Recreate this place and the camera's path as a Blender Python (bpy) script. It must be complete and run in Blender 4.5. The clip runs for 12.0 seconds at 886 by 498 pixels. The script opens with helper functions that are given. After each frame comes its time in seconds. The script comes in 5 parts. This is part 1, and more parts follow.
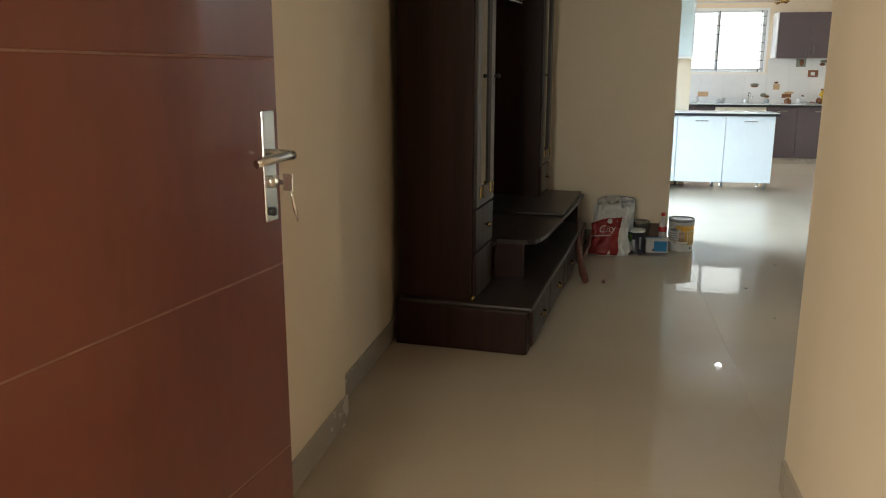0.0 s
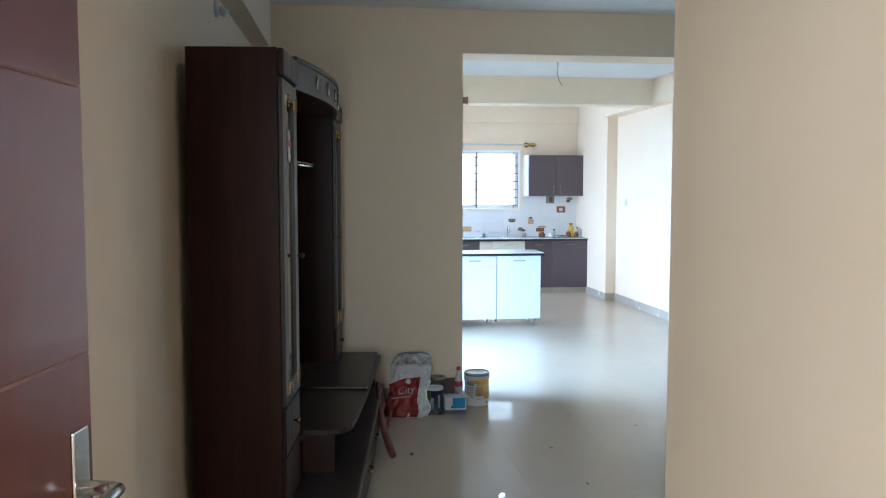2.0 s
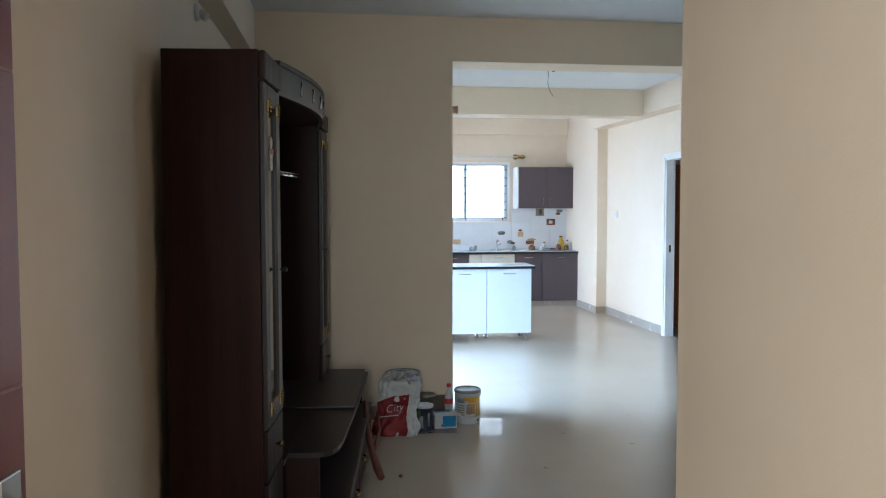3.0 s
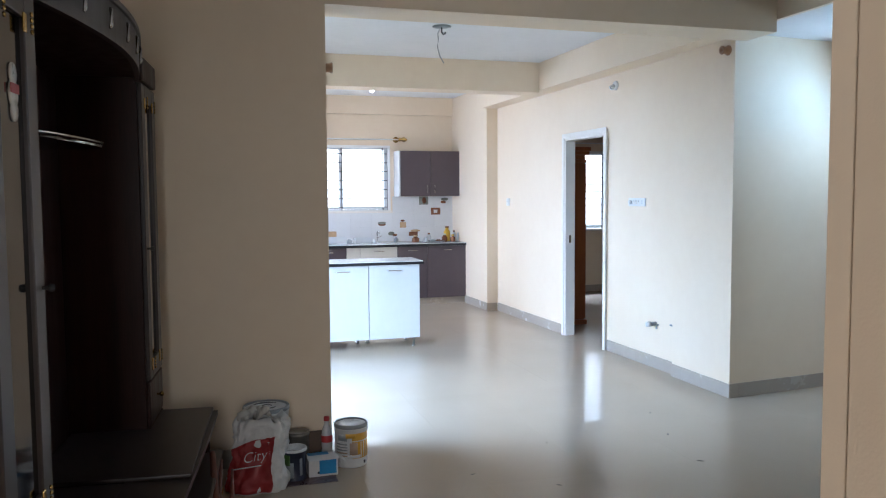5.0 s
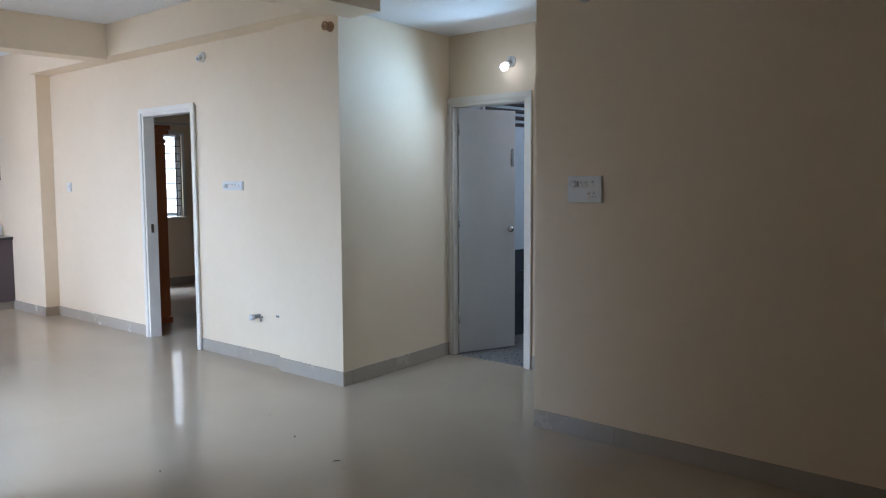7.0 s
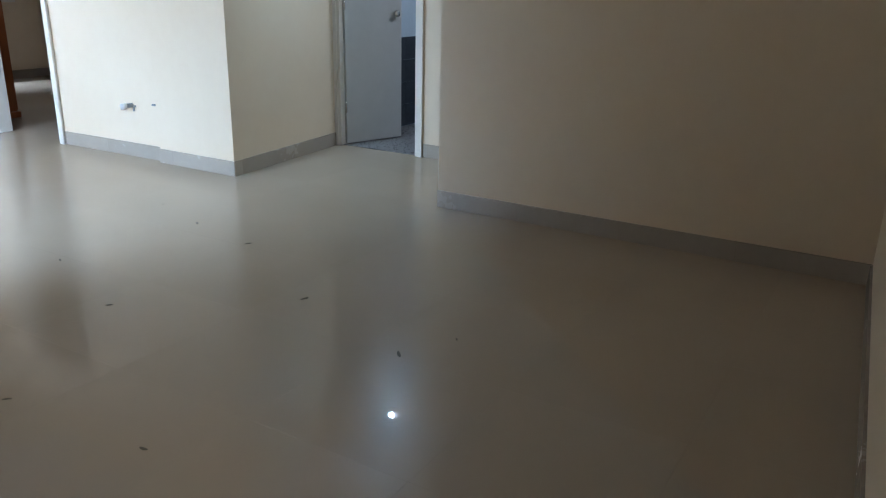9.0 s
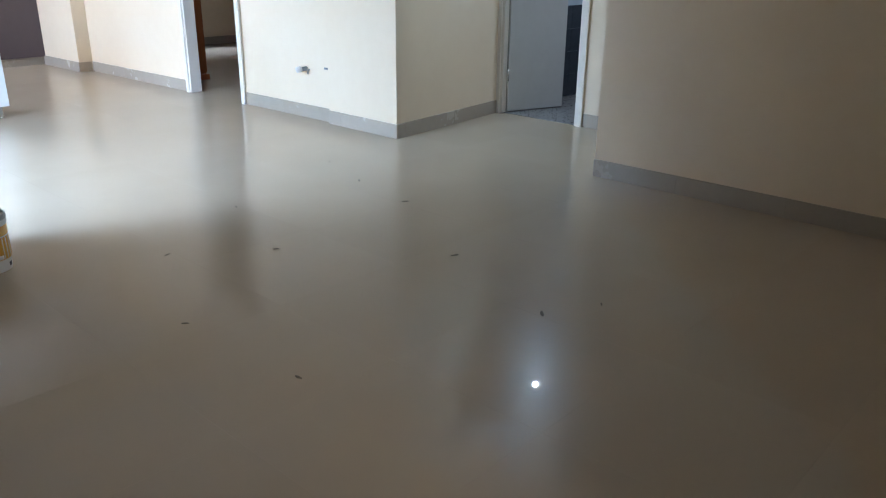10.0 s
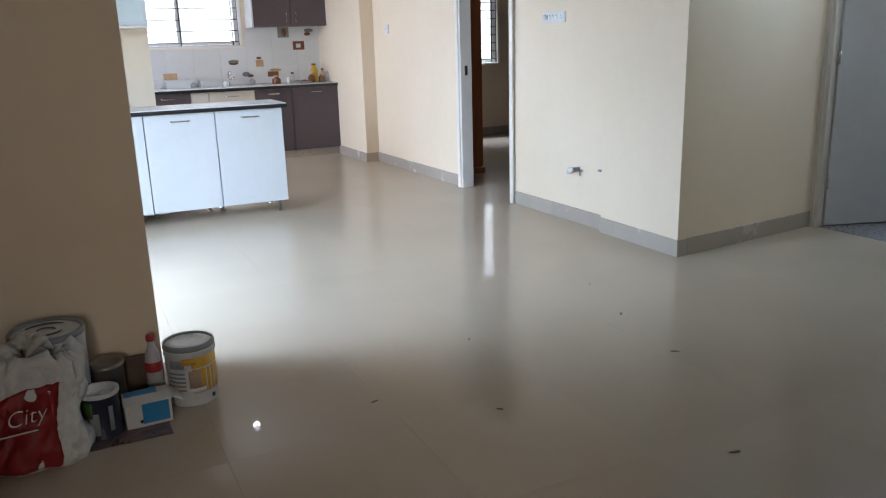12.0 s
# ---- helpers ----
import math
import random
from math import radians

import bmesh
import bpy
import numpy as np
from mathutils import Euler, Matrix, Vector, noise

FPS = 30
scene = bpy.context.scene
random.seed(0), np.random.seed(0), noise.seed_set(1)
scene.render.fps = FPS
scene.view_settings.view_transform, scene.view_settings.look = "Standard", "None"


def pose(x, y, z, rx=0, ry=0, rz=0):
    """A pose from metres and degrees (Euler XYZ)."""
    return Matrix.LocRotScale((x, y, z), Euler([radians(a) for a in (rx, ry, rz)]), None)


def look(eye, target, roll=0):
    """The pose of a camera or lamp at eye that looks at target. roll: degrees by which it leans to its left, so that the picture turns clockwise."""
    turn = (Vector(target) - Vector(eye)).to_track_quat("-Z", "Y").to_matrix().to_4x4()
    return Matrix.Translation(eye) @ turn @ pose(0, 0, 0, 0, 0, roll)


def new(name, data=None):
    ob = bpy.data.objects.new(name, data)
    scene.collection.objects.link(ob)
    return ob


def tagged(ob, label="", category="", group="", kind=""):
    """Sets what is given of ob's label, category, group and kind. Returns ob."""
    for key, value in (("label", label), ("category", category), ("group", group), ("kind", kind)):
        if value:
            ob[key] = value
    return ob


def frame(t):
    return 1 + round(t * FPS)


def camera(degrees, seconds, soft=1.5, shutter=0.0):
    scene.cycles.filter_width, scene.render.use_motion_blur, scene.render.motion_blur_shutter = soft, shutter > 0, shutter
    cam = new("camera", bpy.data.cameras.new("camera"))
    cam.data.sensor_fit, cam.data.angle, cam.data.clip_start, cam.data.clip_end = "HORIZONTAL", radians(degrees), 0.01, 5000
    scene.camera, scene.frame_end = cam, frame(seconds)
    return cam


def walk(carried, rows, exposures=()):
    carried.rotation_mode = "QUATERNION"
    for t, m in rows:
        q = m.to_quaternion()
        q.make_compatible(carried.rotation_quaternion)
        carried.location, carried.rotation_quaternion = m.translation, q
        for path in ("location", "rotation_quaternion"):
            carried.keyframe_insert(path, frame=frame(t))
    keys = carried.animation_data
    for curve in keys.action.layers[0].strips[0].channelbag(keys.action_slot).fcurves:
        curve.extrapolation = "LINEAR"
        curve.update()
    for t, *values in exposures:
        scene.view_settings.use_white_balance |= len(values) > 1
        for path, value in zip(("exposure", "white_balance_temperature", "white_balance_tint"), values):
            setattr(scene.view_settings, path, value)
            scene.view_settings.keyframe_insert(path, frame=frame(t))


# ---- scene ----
cam = camera(59.0, 12.0, soft=1.15)
PATH = [
    (0, (-3.472, -6.414, 1.268), (-3.852, -4.501, 0.829), 0.1),
    (0.5, (-3.581, -6.208, 1.282), (-3.654, -4.259, 0.841), -0.3),
    (1, (-3.715, -6.077, 1.347), (-3.568, -4.122, 0.956), -0.1),
    (1.5, (-3.748, -6.064, 1.443), (-3.542, -4.092, 1.182), 0.4),
    (2, (-3.727, -6.087, 1.527), (-3.504, -4.105, 1.384), -0.0),
    (2.5, (-3.727, -6.07, 1.53), (-3.5, -4.086, 1.418), 0.1),
    (4.3, (-3.644, -5.185, 1.445), (-3.258, -3.226, 1.331), -0.7),
    (4.5, (-3.626, -5.084, 1.45), (-3.22, -3.129, 1.326), -0.4),
    (5, (-3.566, -4.783, 1.475), (-3.002, -2.869, 1.341), -0.4),
    (5.5, (-3.591, -4.593, 1.471), (-2.828, -2.75, 1.332), 0.1),
    (6, (-3.624, -4.476, 1.445), (-2.664, -2.727, 1.302), 0.6),
    (6.5, (-3.597, -4.336, 1.433), (-2.408, -2.735, 1.279), 0.7),
    (7, (-3.562, -4.156, 1.44), (-2.081, -2.823, 1.268), -0.3),
    (7.5, (-3.689, -3.966, 1.393), (-1.976, -2.964, 1.145), -0.5),
    (7.7, (-3.713, -3.921, 1.405), (-1.959, -3.017, 1.079), -0.5),
    (9.3, (-3.763, -3.894, 1.267), (-2.19, -2.873, 0.57), 0.7),
    (9.5, (-3.772, -3.936, 1.26), (-2.247, -2.847, 0.56), 0.8),
    (10, (-3.786, -3.949, 1.243), (-2.412, -2.681, 0.533), 0.6),
    (10.5, (-3.811, -3.955, 1.255), (-2.623, -2.508, 0.55), 0.2),
    (11, (-3.694, -3.81, 1.276), (-2.68, -2.218, 0.612), -0.7),
    (11.5, (-3.498, -3.615, 1.28), (-2.632, -1.916, 0.676), -1.3),
    (12, (-3.172, -3.429, 1.285), (-2.339, -1.686, 0.768), -1.7),
]
EXPOSURES = [(0.0, -0.45, 6900, 14), (0.5, -0.55, 5450, 11), (1.0, -0.2, 5200, 12), (2.0, -0.12, 5300, 13), (2.5, -0.42, 5500, 14), (4.5, -0.4, 5500, 20), (5.5, -0.62, 6100, 23),
             (6.5, -1.05, 6200, 24), (7.7, -0.65, 6050, 24), (9.5, -0.5, 6000, 18), (10.5, -0.42, 6150, 23), (11.5, -0.5, 6350, 24), (12.0, -0.85, 6400, 23)]
walk(cam, [(t, look(eye, target, roll)) for t, eye, target, roll in PATH], EXPOSURES)

# ---- light ----
world = bpy.data.worlds.new("world")
scene.world = world
world.use_nodes = True
wn = world.node_tree.nodes
sky = wn.new("ShaderNodeTexSky")
sky.sky_type = "NISHITA"
sky.sun_disc = False
sky.sun_elevation = radians(55)
sky.sun_rotation = radians(250)
wn["Background"].inputs["Strength"].default_value = 0.10
world.node_tree.links.new(sky.outputs["Color"], wn["Background"].inputs["Color"])

sun_data = bpy.data.lights.new("sun", "SUN")
sun_data.energy, sun_data.angle, sun_data.color = 2.5, radians(0.6), (1.0, 0.95, 0.88)
sun = new("sun", sun_data)
sun.matrix_world = look((0, 0, 20), (-8, -3, 0))


DAY = (0.66, 0.83, 1.0)
OPEN_SKY = (0.54, 0.78, 1.0)


def area_light(name, eye, target, w, h, watts, color=(0.92, 0.96, 1.0), spread=180):
    d = bpy.data.lights.new(name, "AREA")
    d.spread = radians(spread)
    d.shape, d.size, d.size_y, d.energy, d.color = "RECTANGLE", w, h, watts, color
    ob = new(name, d)
    ob.matrix_world = look(eye, target)
    return ob


def bulb_light(name, place, watts, radius, color):
    d = bpy.data.lights.new(name, "POINT")
    d.energy, d.shadow_soft_size, d.color = watts, radius, color
    ob = new(name, d)
    ob.location = place
    return ob


area_light("daylight_kitchen_sky", (-1.75, 7.35, 3.75), (-1.6, 5.2, 0.6), 1.8, 1.0, 90, DAY)
# added fill from an unseen west opening, brightens the kitchen floor
area_light("utility_fill", (-4.72, 4.75, 1.25), (-2.9, 4.4, 0.0), 1.0, 2.0, 175, DAY, 140)
area_light("daylight_balcony", (-4.72, 0.58, 1.25), (-3.45, 0.95, 0.0), 1.1, 2.0, 300, OPEN_SKY, 125)
area_light("daylight_bedroom_sky", (2.5, 7.4, 4.3), (1.5, 5.0, 0.3), 1.6, 1.0, 1900, DAY)
area_light("daylight_south_window", (-1.85, -4.6, 1.6), (-1.85, 0, 1.0), 0.9, 1.1, 3, (1.0, 0.86, 0.66))
# added fill hanging in the unseen lobby, lights the foyer through the doorway
area_light("lobby_fill", (-4.5, -7.75, 1.65), (-3.3, -5.0, 1.2), 1.5, 1.6, 155, (0.96, 0.97, 0.84))
# added fill inside the windowless bathroom shell, brightens the door leaf
area_light("bathroom_fill", (2.85, -1.2, 2.2), (1.8, 0.0, 1.2), 0.4, 0.3, 22, (0.8, 0.92, 1.0))
lamp = bpy.data.lights.new("bulb_passage_light", "SPOT")
lamp.energy, lamp.shadow_soft_size, lamp.color, lamp.spot_size, lamp.spot_blend = 60.0, 0.02, (0.48, 0.79, 1.0), radians(179), 0.8
new("bulb_passage_light", lamp).matrix_world = look((1.150, -0.50, 2.275), (0.15, -0.55, 1.75))
bulb_light("bulb_kitchen_light", (-1.70, 4.50, 2.73), 9.0, 0.035, (0.85, 0.95, 1.0))


# ---- materials ----
def shader(name, base, rough=0.5, metal=0.0):
    m = bpy.data.materials.new(name)
    m.use_nodes = True
    b = m.node_tree.nodes["Principled BSDF"]
    b.inputs["Base Color"].default_value = (*base, 1)
    b.inputs["Roughness"].default_value = rough
    b.inputs["Metallic"].default_value = metal
    return m, m.node_tree.nodes, m.node_tree.links, b


def mottled(name, a, b, scale=3.0, rough=0.5, rough_var=0.1, bump=0.0, bump_scale=60.0, stretch=(1, 1, 1), metal=0.0, detail=6.0, per_object=0.0, coat=0.0, spec=0.5, placed=False):
    """Two tones mixed by noise at two scales, with fine relief; stretch makes it grain."""
    m, n, l, p = shader(name, a, rough, metal)
    co = n.new("ShaderNodeTexCoord")
    mp = n.new("ShaderNodeMapping")
    mp.inputs["Scale"].default_value = stretch
    if placed:
        geo = n.new("ShaderNodeNewGeometry")
        l.new(geo.outputs["Position"], mp.inputs["Vector"])
    else:
        l.new(co.outputs["Object"], mp.inputs["Vector"])
    big, fine = n.new("ShaderNodeTexNoise"), n.new("ShaderNodeTexNoise")
    for t, s in ((big, scale), (fine, scale * 9)):
        t.inputs["Scale"].default_value = s
        t.inputs["Detail"].default_value = detail
        l.new(mp.outputs["Vector"], t.inputs["Vector"])
    add = n.new("ShaderNodeMath")
    add.operation = "MULTIPLY_ADD"
    l.new(fine.outputs["Fac"], add.inputs[0])
    add.inputs[1].default_value = 0.45
    l.new(big.outputs["Fac"], add.inputs[2])
    ramp = n.new("ShaderNodeValToRGB")
    ramp.color_ramp.elements[0].position, ramp.color_ramp.elements[1].position = 0.45, 0.95
    ramp.color_ramp.elements[0].color, ramp.color_ramp.elements[1].color = (*a, 1), (*b, 1)
    l.new(add.outputs[0], ramp.inputs["Fac"])
    out = ramp.outputs["Color"]
    if per_object:
        info = n.new("ShaderNodeObjectInfo")
        mr = n.new("ShaderNodeMapRange")
        mr.inputs["To Min"].default_value, mr.inputs["To Max"].default_value = 1 - per_object, 1 + per_object
        l.new(info.outputs["Random"], mr.inputs["Value"])
        hsv = n.new("ShaderNodeHueSaturation")
        l.new(mr.outputs["Result"], hsv.inputs["Value"])
        l.new(out, hsv.inputs["Color"])
        out = hsv.outputs["Color"]
    l.new(out, p.inputs["Base Color"])
    rr = n.new("ShaderNodeMapRange")
    rr.inputs["From Min"].default_value, rr.inputs["From Max"].default_value = 0.4, 1.0
    rr.inputs["To Min"].default_value, rr.inputs["To Max"].default_value = max(0.02, rough - rough_var), min(1, rough + rough_var)
    l.new(add.outputs[0], rr.inputs["Value"])
    l.new(rr.outputs["Result"], p.inputs["Roughness"])
    if bump:
        bt = n.new("ShaderNodeTexNoise")
        bt.inputs["Scale"].default_value = bump_scale
        bt.inputs["Detail"].default_value = 3
        l.new(mp.outputs["Vector"], bt.inputs["Vector"])
        bp = n.new("ShaderNodeBump")
        bp.inputs["Strength"].default_value, bp.inputs["Distance"].default_value = bump, 0.01
        l.new(bt.outputs["Fac"], bp.inputs["Height"])
        l.new(bp.outputs["Normal"], p.inputs["Normal"])
    p.inputs["Specular IOR Level"].default_value = spec
    if coat:
        p.inputs["Coat Weight"].default_value, p.inputs["Coat Roughness"].default_value = coat, 0.08
    return m


WALL = mottled("cream_wall_paint", (0.775, 0.632, 0.465), (0.815, 0.684, 0.52), 1.3, 0.55, 0.08, 0.06, 220)
CEIL = mottled("white_ceiling_paint", (0.76, 0.76, 0.76), (0.82, 0.82, 0.82), 1.5, 0.8, 0.05, 0.05, 160)


def polished_tile():
    """Cream vitrified tile: a clear polish over a slightly hazy, softly clouded body."""
    m, n, l, p = shader("polished_floor_tile", (0.46, 0.38, 0.29), 0.24)
    geo = n.new("ShaderNodeNewGeometry")
    cloud = n.new("ShaderNodeTexNoise")
    cloud.inputs["Scale"].default_value, cloud.inputs["Detail"].default_value = 1.1, 3.0
    l.new(geo.outputs["Position"], cloud.inputs["Vector"])
    ramp = n.new("ShaderNodeValToRGB")
    ramp.color_ramp.elements[0].position, ramp.color_ramp.elements[1].position = 0.1, 0.9
    ramp.color_ramp.elements[0].color, ramp.color_ramp.elements[1].color = (0.44, 0.36, 0.27, 1), (0.51, 0.42, 0.325, 1)
    l.new(cloud.outputs["Fac"], ramp.inputs["Fac"])
    info = n.new("ShaderNodeObjectInfo")
    shade = n.new("ShaderNodeMapRange")
    shade.inputs["To Min"].default_value, shade.inputs["To Max"].default_value = 0.985, 1.015
    l.new(info.outputs["Random"], shade.inputs["Value"])
    hsv = n.new("ShaderNodeHueSaturation")
    l.new(shade.outputs["Result"], hsv.inputs["Value"])
    l.new(ramp.outputs["Color"], hsv.inputs["Color"])
    l.new(hsv.outputs["Color"], p.inputs["Base Color"])
    sheen = n.new("ShaderNodeMapRange")
    sheen.inputs["To Min"].default_value, sheen.inputs["To Max"].default_value = 0.004, 0.016
    l.new(cloud.outputs["Fac"], sheen.inputs["Value"])
    l.new(sheen.outputs["Result"], p.inputs["Coat Roughness"])
    p.inputs["Specular IOR Level"].default_value = 0.06
    p.inputs["Coat Weight"].default_value = 0.42
    return m


TILE = polished_tile()
GROUT = mottled("tile_grout", (0.45, 0.37, 0.28), (0.50, 0.41, 0.315), 20, 0.9, 0.05)
SKIRT = mottled("grey_skirting_tile", (0.40, 0.345, 0.285), (0.43, 0.375, 0.315), 2.5, 0.25, 0.04, per_object=0.03, placed=True, detail=2.0)
CASING = mottled("white_window_casing", (0.80, 0.80, 0.79), (0.85, 0.85, 0.84), 6, 0.35, 0.06)
GRANITE = mottled("grey_threshold_stone", (0.16, 0.16, 0.16), (0.26, 0.26, 0.26), 40, 0.3, 0.1, 0.02, 90)
WHITE_PAINT = mottled("white_frame_paint", (0.76, 0.71, 0.64), (0.81, 0.77, 0.70), 6, 0.4, 0.08, 0.03, 90)
WENGE = mottled("dark_wenge_veneer", (0.014, 0.0048, 0.0034), (0.038, 0.0135, 0.009), 2.2, 0.42, 0.10, 0.02, 10, stretch=(9, 9, 0.5), spec=0.22)
WENGE_TOP = mottled("dark_satin_laminate", (0.026, 0.018, 0.015), (0.040, 0.029, 0.025), 1.0, 0.36, 0.04, stretch=(2, 0.7, 2), detail=2.0, spec=0.4)
DOORWOOD = mottled("varnished_red_brown_teak", (0.105, 0.019, 0.009), (0.150, 0.030, 0.014), 1.2, 0.3, 0.02, stretch=(3, 3, 0.7), coat=0.35, detail=1.0)
GROOVE = mottled("worn_groove_varnish", (0.16, 0.07, 0.045), (0.30, 0.17, 0.13), 14, 0.6, 0.1)
REDWOOD = mottled("orange_brown_wood", (0.28, 0.082, 0.024), (0.40, 0.125, 0.04), 1.8, 0.35, 0.08, 0.04, 40, stretch=(9, 9, 0.6))
CAB_DARK = mottled("aubergine_laminate", (0.080, 0.058, 0.066), (0.095, 0.070, 0.078), 2, 0.32, 0.05)
CAB_WHITE = mottled("glossy_white_laminate", (0.62, 0.645, 0.65), (0.67, 0.695, 0.70), 2.2, 0.22, 0.05, 0.01, 40)
CAB_CREAM = mottled("cream_drawer_laminate", (0.58, 0.55, 0.48), (0.64, 0.61, 0.54), 3, 0.35, 0.06)
COUNTER = mottled("pale_counter_laminate", (0.60, 0.61, 0.62), (0.70, 0.71, 0.72), 26, 0.2, 0.06)
BLACK_EDGE = mottled("black_edge_banding", (0.010, 0.010, 0.012), (0.02, 0.02, 0.022), 12, 0.35, 0.08)
WALLTILE = mottled("white_glazed_wall_tile", (0.70, 0.70, 0.69), (0.76, 0.76, 0.75), 2, 0.12, 0.04, 0.01, 20, per_object=0.02)
BATHTILE = mottled("pale_blue_bath_tile", (0.38, 0.46, 0.52), (0.46, 0.54, 0.60), 3, 0.15, 0.05, per_object=0.03)
BATHDARK = mottled("dark_blue_bath_tile", (0.035, 0.045, 0.055), (0.06, 0.07, 0.085), 4, 0.2, 0.06, per_object=0.05)
BATHDOOR = mottled("grey_white_door_laminate", (0.52, 0.52, 0.50), (0.58, 0.58, 0.56), 1.8, 0.42, 0.06, 0.02, 60)
CHROME = shader("brushed_steel", (0.62, 0.61, 0.59), 0.22, 1.0)[0]
BRASS = shader("polished_brass", (0.55, 0.38, 0.14), 0.25, 1.0)[0]
IRON = mottled("black_painted_iron", (0.012, 0.012, 0.013), (0.03, 0.03, 0.03), 20, 0.5, 0.1)
ALU = mottled("white_sliding_sash_aluminium", (0.60, 0.62, 0.63), (0.68, 0.70, 0.71), 10, 0.4, 0.06)
PLASTIC = mottled("white_switch_plastic", (0.70, 0.70, 0.68), (0.76, 0.76, 0.74), 8, 0.3, 0.05)
BLACK_PL = mottled("black_plastic", (0.012, 0.012, 0.012), (0.025, 0.025, 0.025), 12, 0.4, 0.08)


def glass_material(name, tint, rough):
    m, n, l, p = shader(name, tint, rough)
    p.inputs["Transmission Weight"].default_value = 1.0
    p.inputs["IOR"].default_value = 1.45
    return m


GLASS = glass_material("shelf_glass", (0.95, 0.98, 0.97), 0.02)


def thin_pane(name):
    """Thin clear window glass: light passes straight through, with a faint sheen."""
    m, n, l, p = shader(name, (0.9, 0.95, 0.95), 0.02)
    clear, sheen, mix = n.new("ShaderNodeBsdfTransparent"), n.new("ShaderNodeBsdfGlossy"), n.new("ShaderNodeMixShader")
    clear.inputs["Color"].default_value = (0.95, 0.98, 0.97, 1)
    sheen.inputs["Roughness"].default_value = 0.02
    mix.inputs["Fac"].default_value = 0.07
    l.new(clear.outputs[0], mix.inputs[1])
    l.new(sheen.outputs[0], mix.inputs[2])
    l.new(mix.outputs[0], n["Material Output"].inputs["Surface"])
    n.remove(p)
    return m


PANE = thin_pane("window_glass")
FROST = mottled("frosted_cabinet_glass", (0.62, 0.72, 0.72), (0.70, 0.79, 0.79), 4, 0.18, 0.05)


def glowing(name, color, strength):
    m, n, l, p = shader(name, color, 0.4)
    p.inputs["Emission Color"].default_value = (*color, 1)
    p.inputs["Emission Strength"].default_value = strength
    return m


BULB = glowing("lit_bulb", (0.86, 0.95, 1.0), 12.0)
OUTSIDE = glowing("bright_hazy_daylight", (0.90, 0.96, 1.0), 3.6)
# dimmer copy of the glow, turned down to weaken its reflection in the floor
DIM_OUTSIDE = glowing("dim_backdrop_glow", (0.93, 0.97, 1.0), 0.9)


# ---- mesh helpers ----
def box(bm, a, b, bevel=0.0):
    """A box between two corners, its edges rounded by bevel."""
    lo = [min(p, q) for p, q in zip(a, b)]
    hi = [max(p, q) for p, q in zip(a, b)]
    c = [(p + q) / 2 for p, q in zip(lo, hi)]
    s = [q - p for p, q in zip(lo, hi)]
    r = bmesh.ops.create_cube(bm, size=1.0, matrix=Matrix.Translation(c) @ Matrix.Diagonal((*s, 1)))
    if bevel:
        edges = list({e for v in r["verts"] for e in v.link_edges})
        bmesh.ops.bevel(bm, geom=edges, offset=min(bevel, min(s) * 0.45), segments=2, affect="EDGES", profile=0.6)
    return bm


def prism(bm, outline, z0, z1):
    """An upright prism over a plan outline (x, y)."""
    low = [bm.verts.new((x, y, z0)) for x, y in outline]
    top = [bm.verts.new((x, y, z1)) for x, y in outline]
    n = len(outline)
    bm.faces.new(low[::-1])
    bm.faces.new(top)
    for i in range(n):
        bm.faces.new((low[i], low[(i + 1) % n], top[(i + 1) % n], top[i]))
    bmesh.ops.recalc_face_normals(bm, faces=bm.faces[:])
    return bm


def lathe(bm, profile, steps=24, m=Matrix()):
    """A turned body from (radius, height) pairs about z."""
    rings = []
    for r, z in profile:
        if r < 1e-5:
            rings.append([bm.verts.new(m @ Vector((0, 0, z)))])
        else:
            rings.append([bm.verts.new(m @ Vector((r * math.cos(2 * math.pi * k / steps), r * math.sin(2 * math.pi * k / steps), z))) for k in range(steps)])
    made = []
    for lo, hi in zip(rings, rings[1:]):
        for k in range(steps):
            j = (k + 1) % steps
            if len(lo) == 1 and len(hi) > 1:
                made.append(bm.faces.new((lo[0], hi[j], hi[k])))
            elif len(hi) == 1 and len(lo) > 1:
                made.append(bm.faces.new((lo[k], lo[j], hi[0])))
            elif len(lo) > 1:
                made.append(bm.faces.new((lo[k], lo[j], hi[j], hi[k])))
    for f in made:
        f.smooth = True
    return bm


def rod(bm, a, b, r, steps=10):
    a, b = Vector(a), Vector(b)
    turn = (b - a).to_track_quat("Z", "Y").to_matrix().to_4x4()
    return lathe(bm, [(0, 0), (r, 0), (r, (b - a).length), (0, (b - a).length)], steps, Matrix.Translation(a) @ turn)


def tube(bm, points, r, steps=8):
    """A bent round bar through points; r one radius or one a point."""
    pts = [Vector(p) for p in points]
    rs = r if isinstance(r, (list, tuple)) else [r] * len(pts)
    rings = []
    for i, p in enumerate(pts):
        d = (pts[min(i + 1, len(pts) - 1)] - pts[max(i - 1, 0)]).normalized()
        q = d.to_track_quat("Z", "Y").to_matrix()
        rings.append([bm.verts.new(p + q @ Vector((rs[i] * math.cos(2 * math.pi * k / steps), rs[i] * math.sin(2 * math.pi * k / steps), 0))) for k in range(steps)])
    for lo, hi in zip(rings, rings[1:]):
        for k in range(steps):
            f = bm.faces.new((lo[k], lo[(k + 1) % steps], hi[(k + 1) % steps], hi[k]))
            f.smooth = True
    bm.faces.new(rings[0][::-1])
    bm.faces.new(rings[-1])
    return bm


def mesh(name, bm, material):
    me = bpy.data.meshes.new(name)
    bm.normal_update()
    bm.to_mesh(me)
    bm.free()
    me.materials.append(material)
    return me


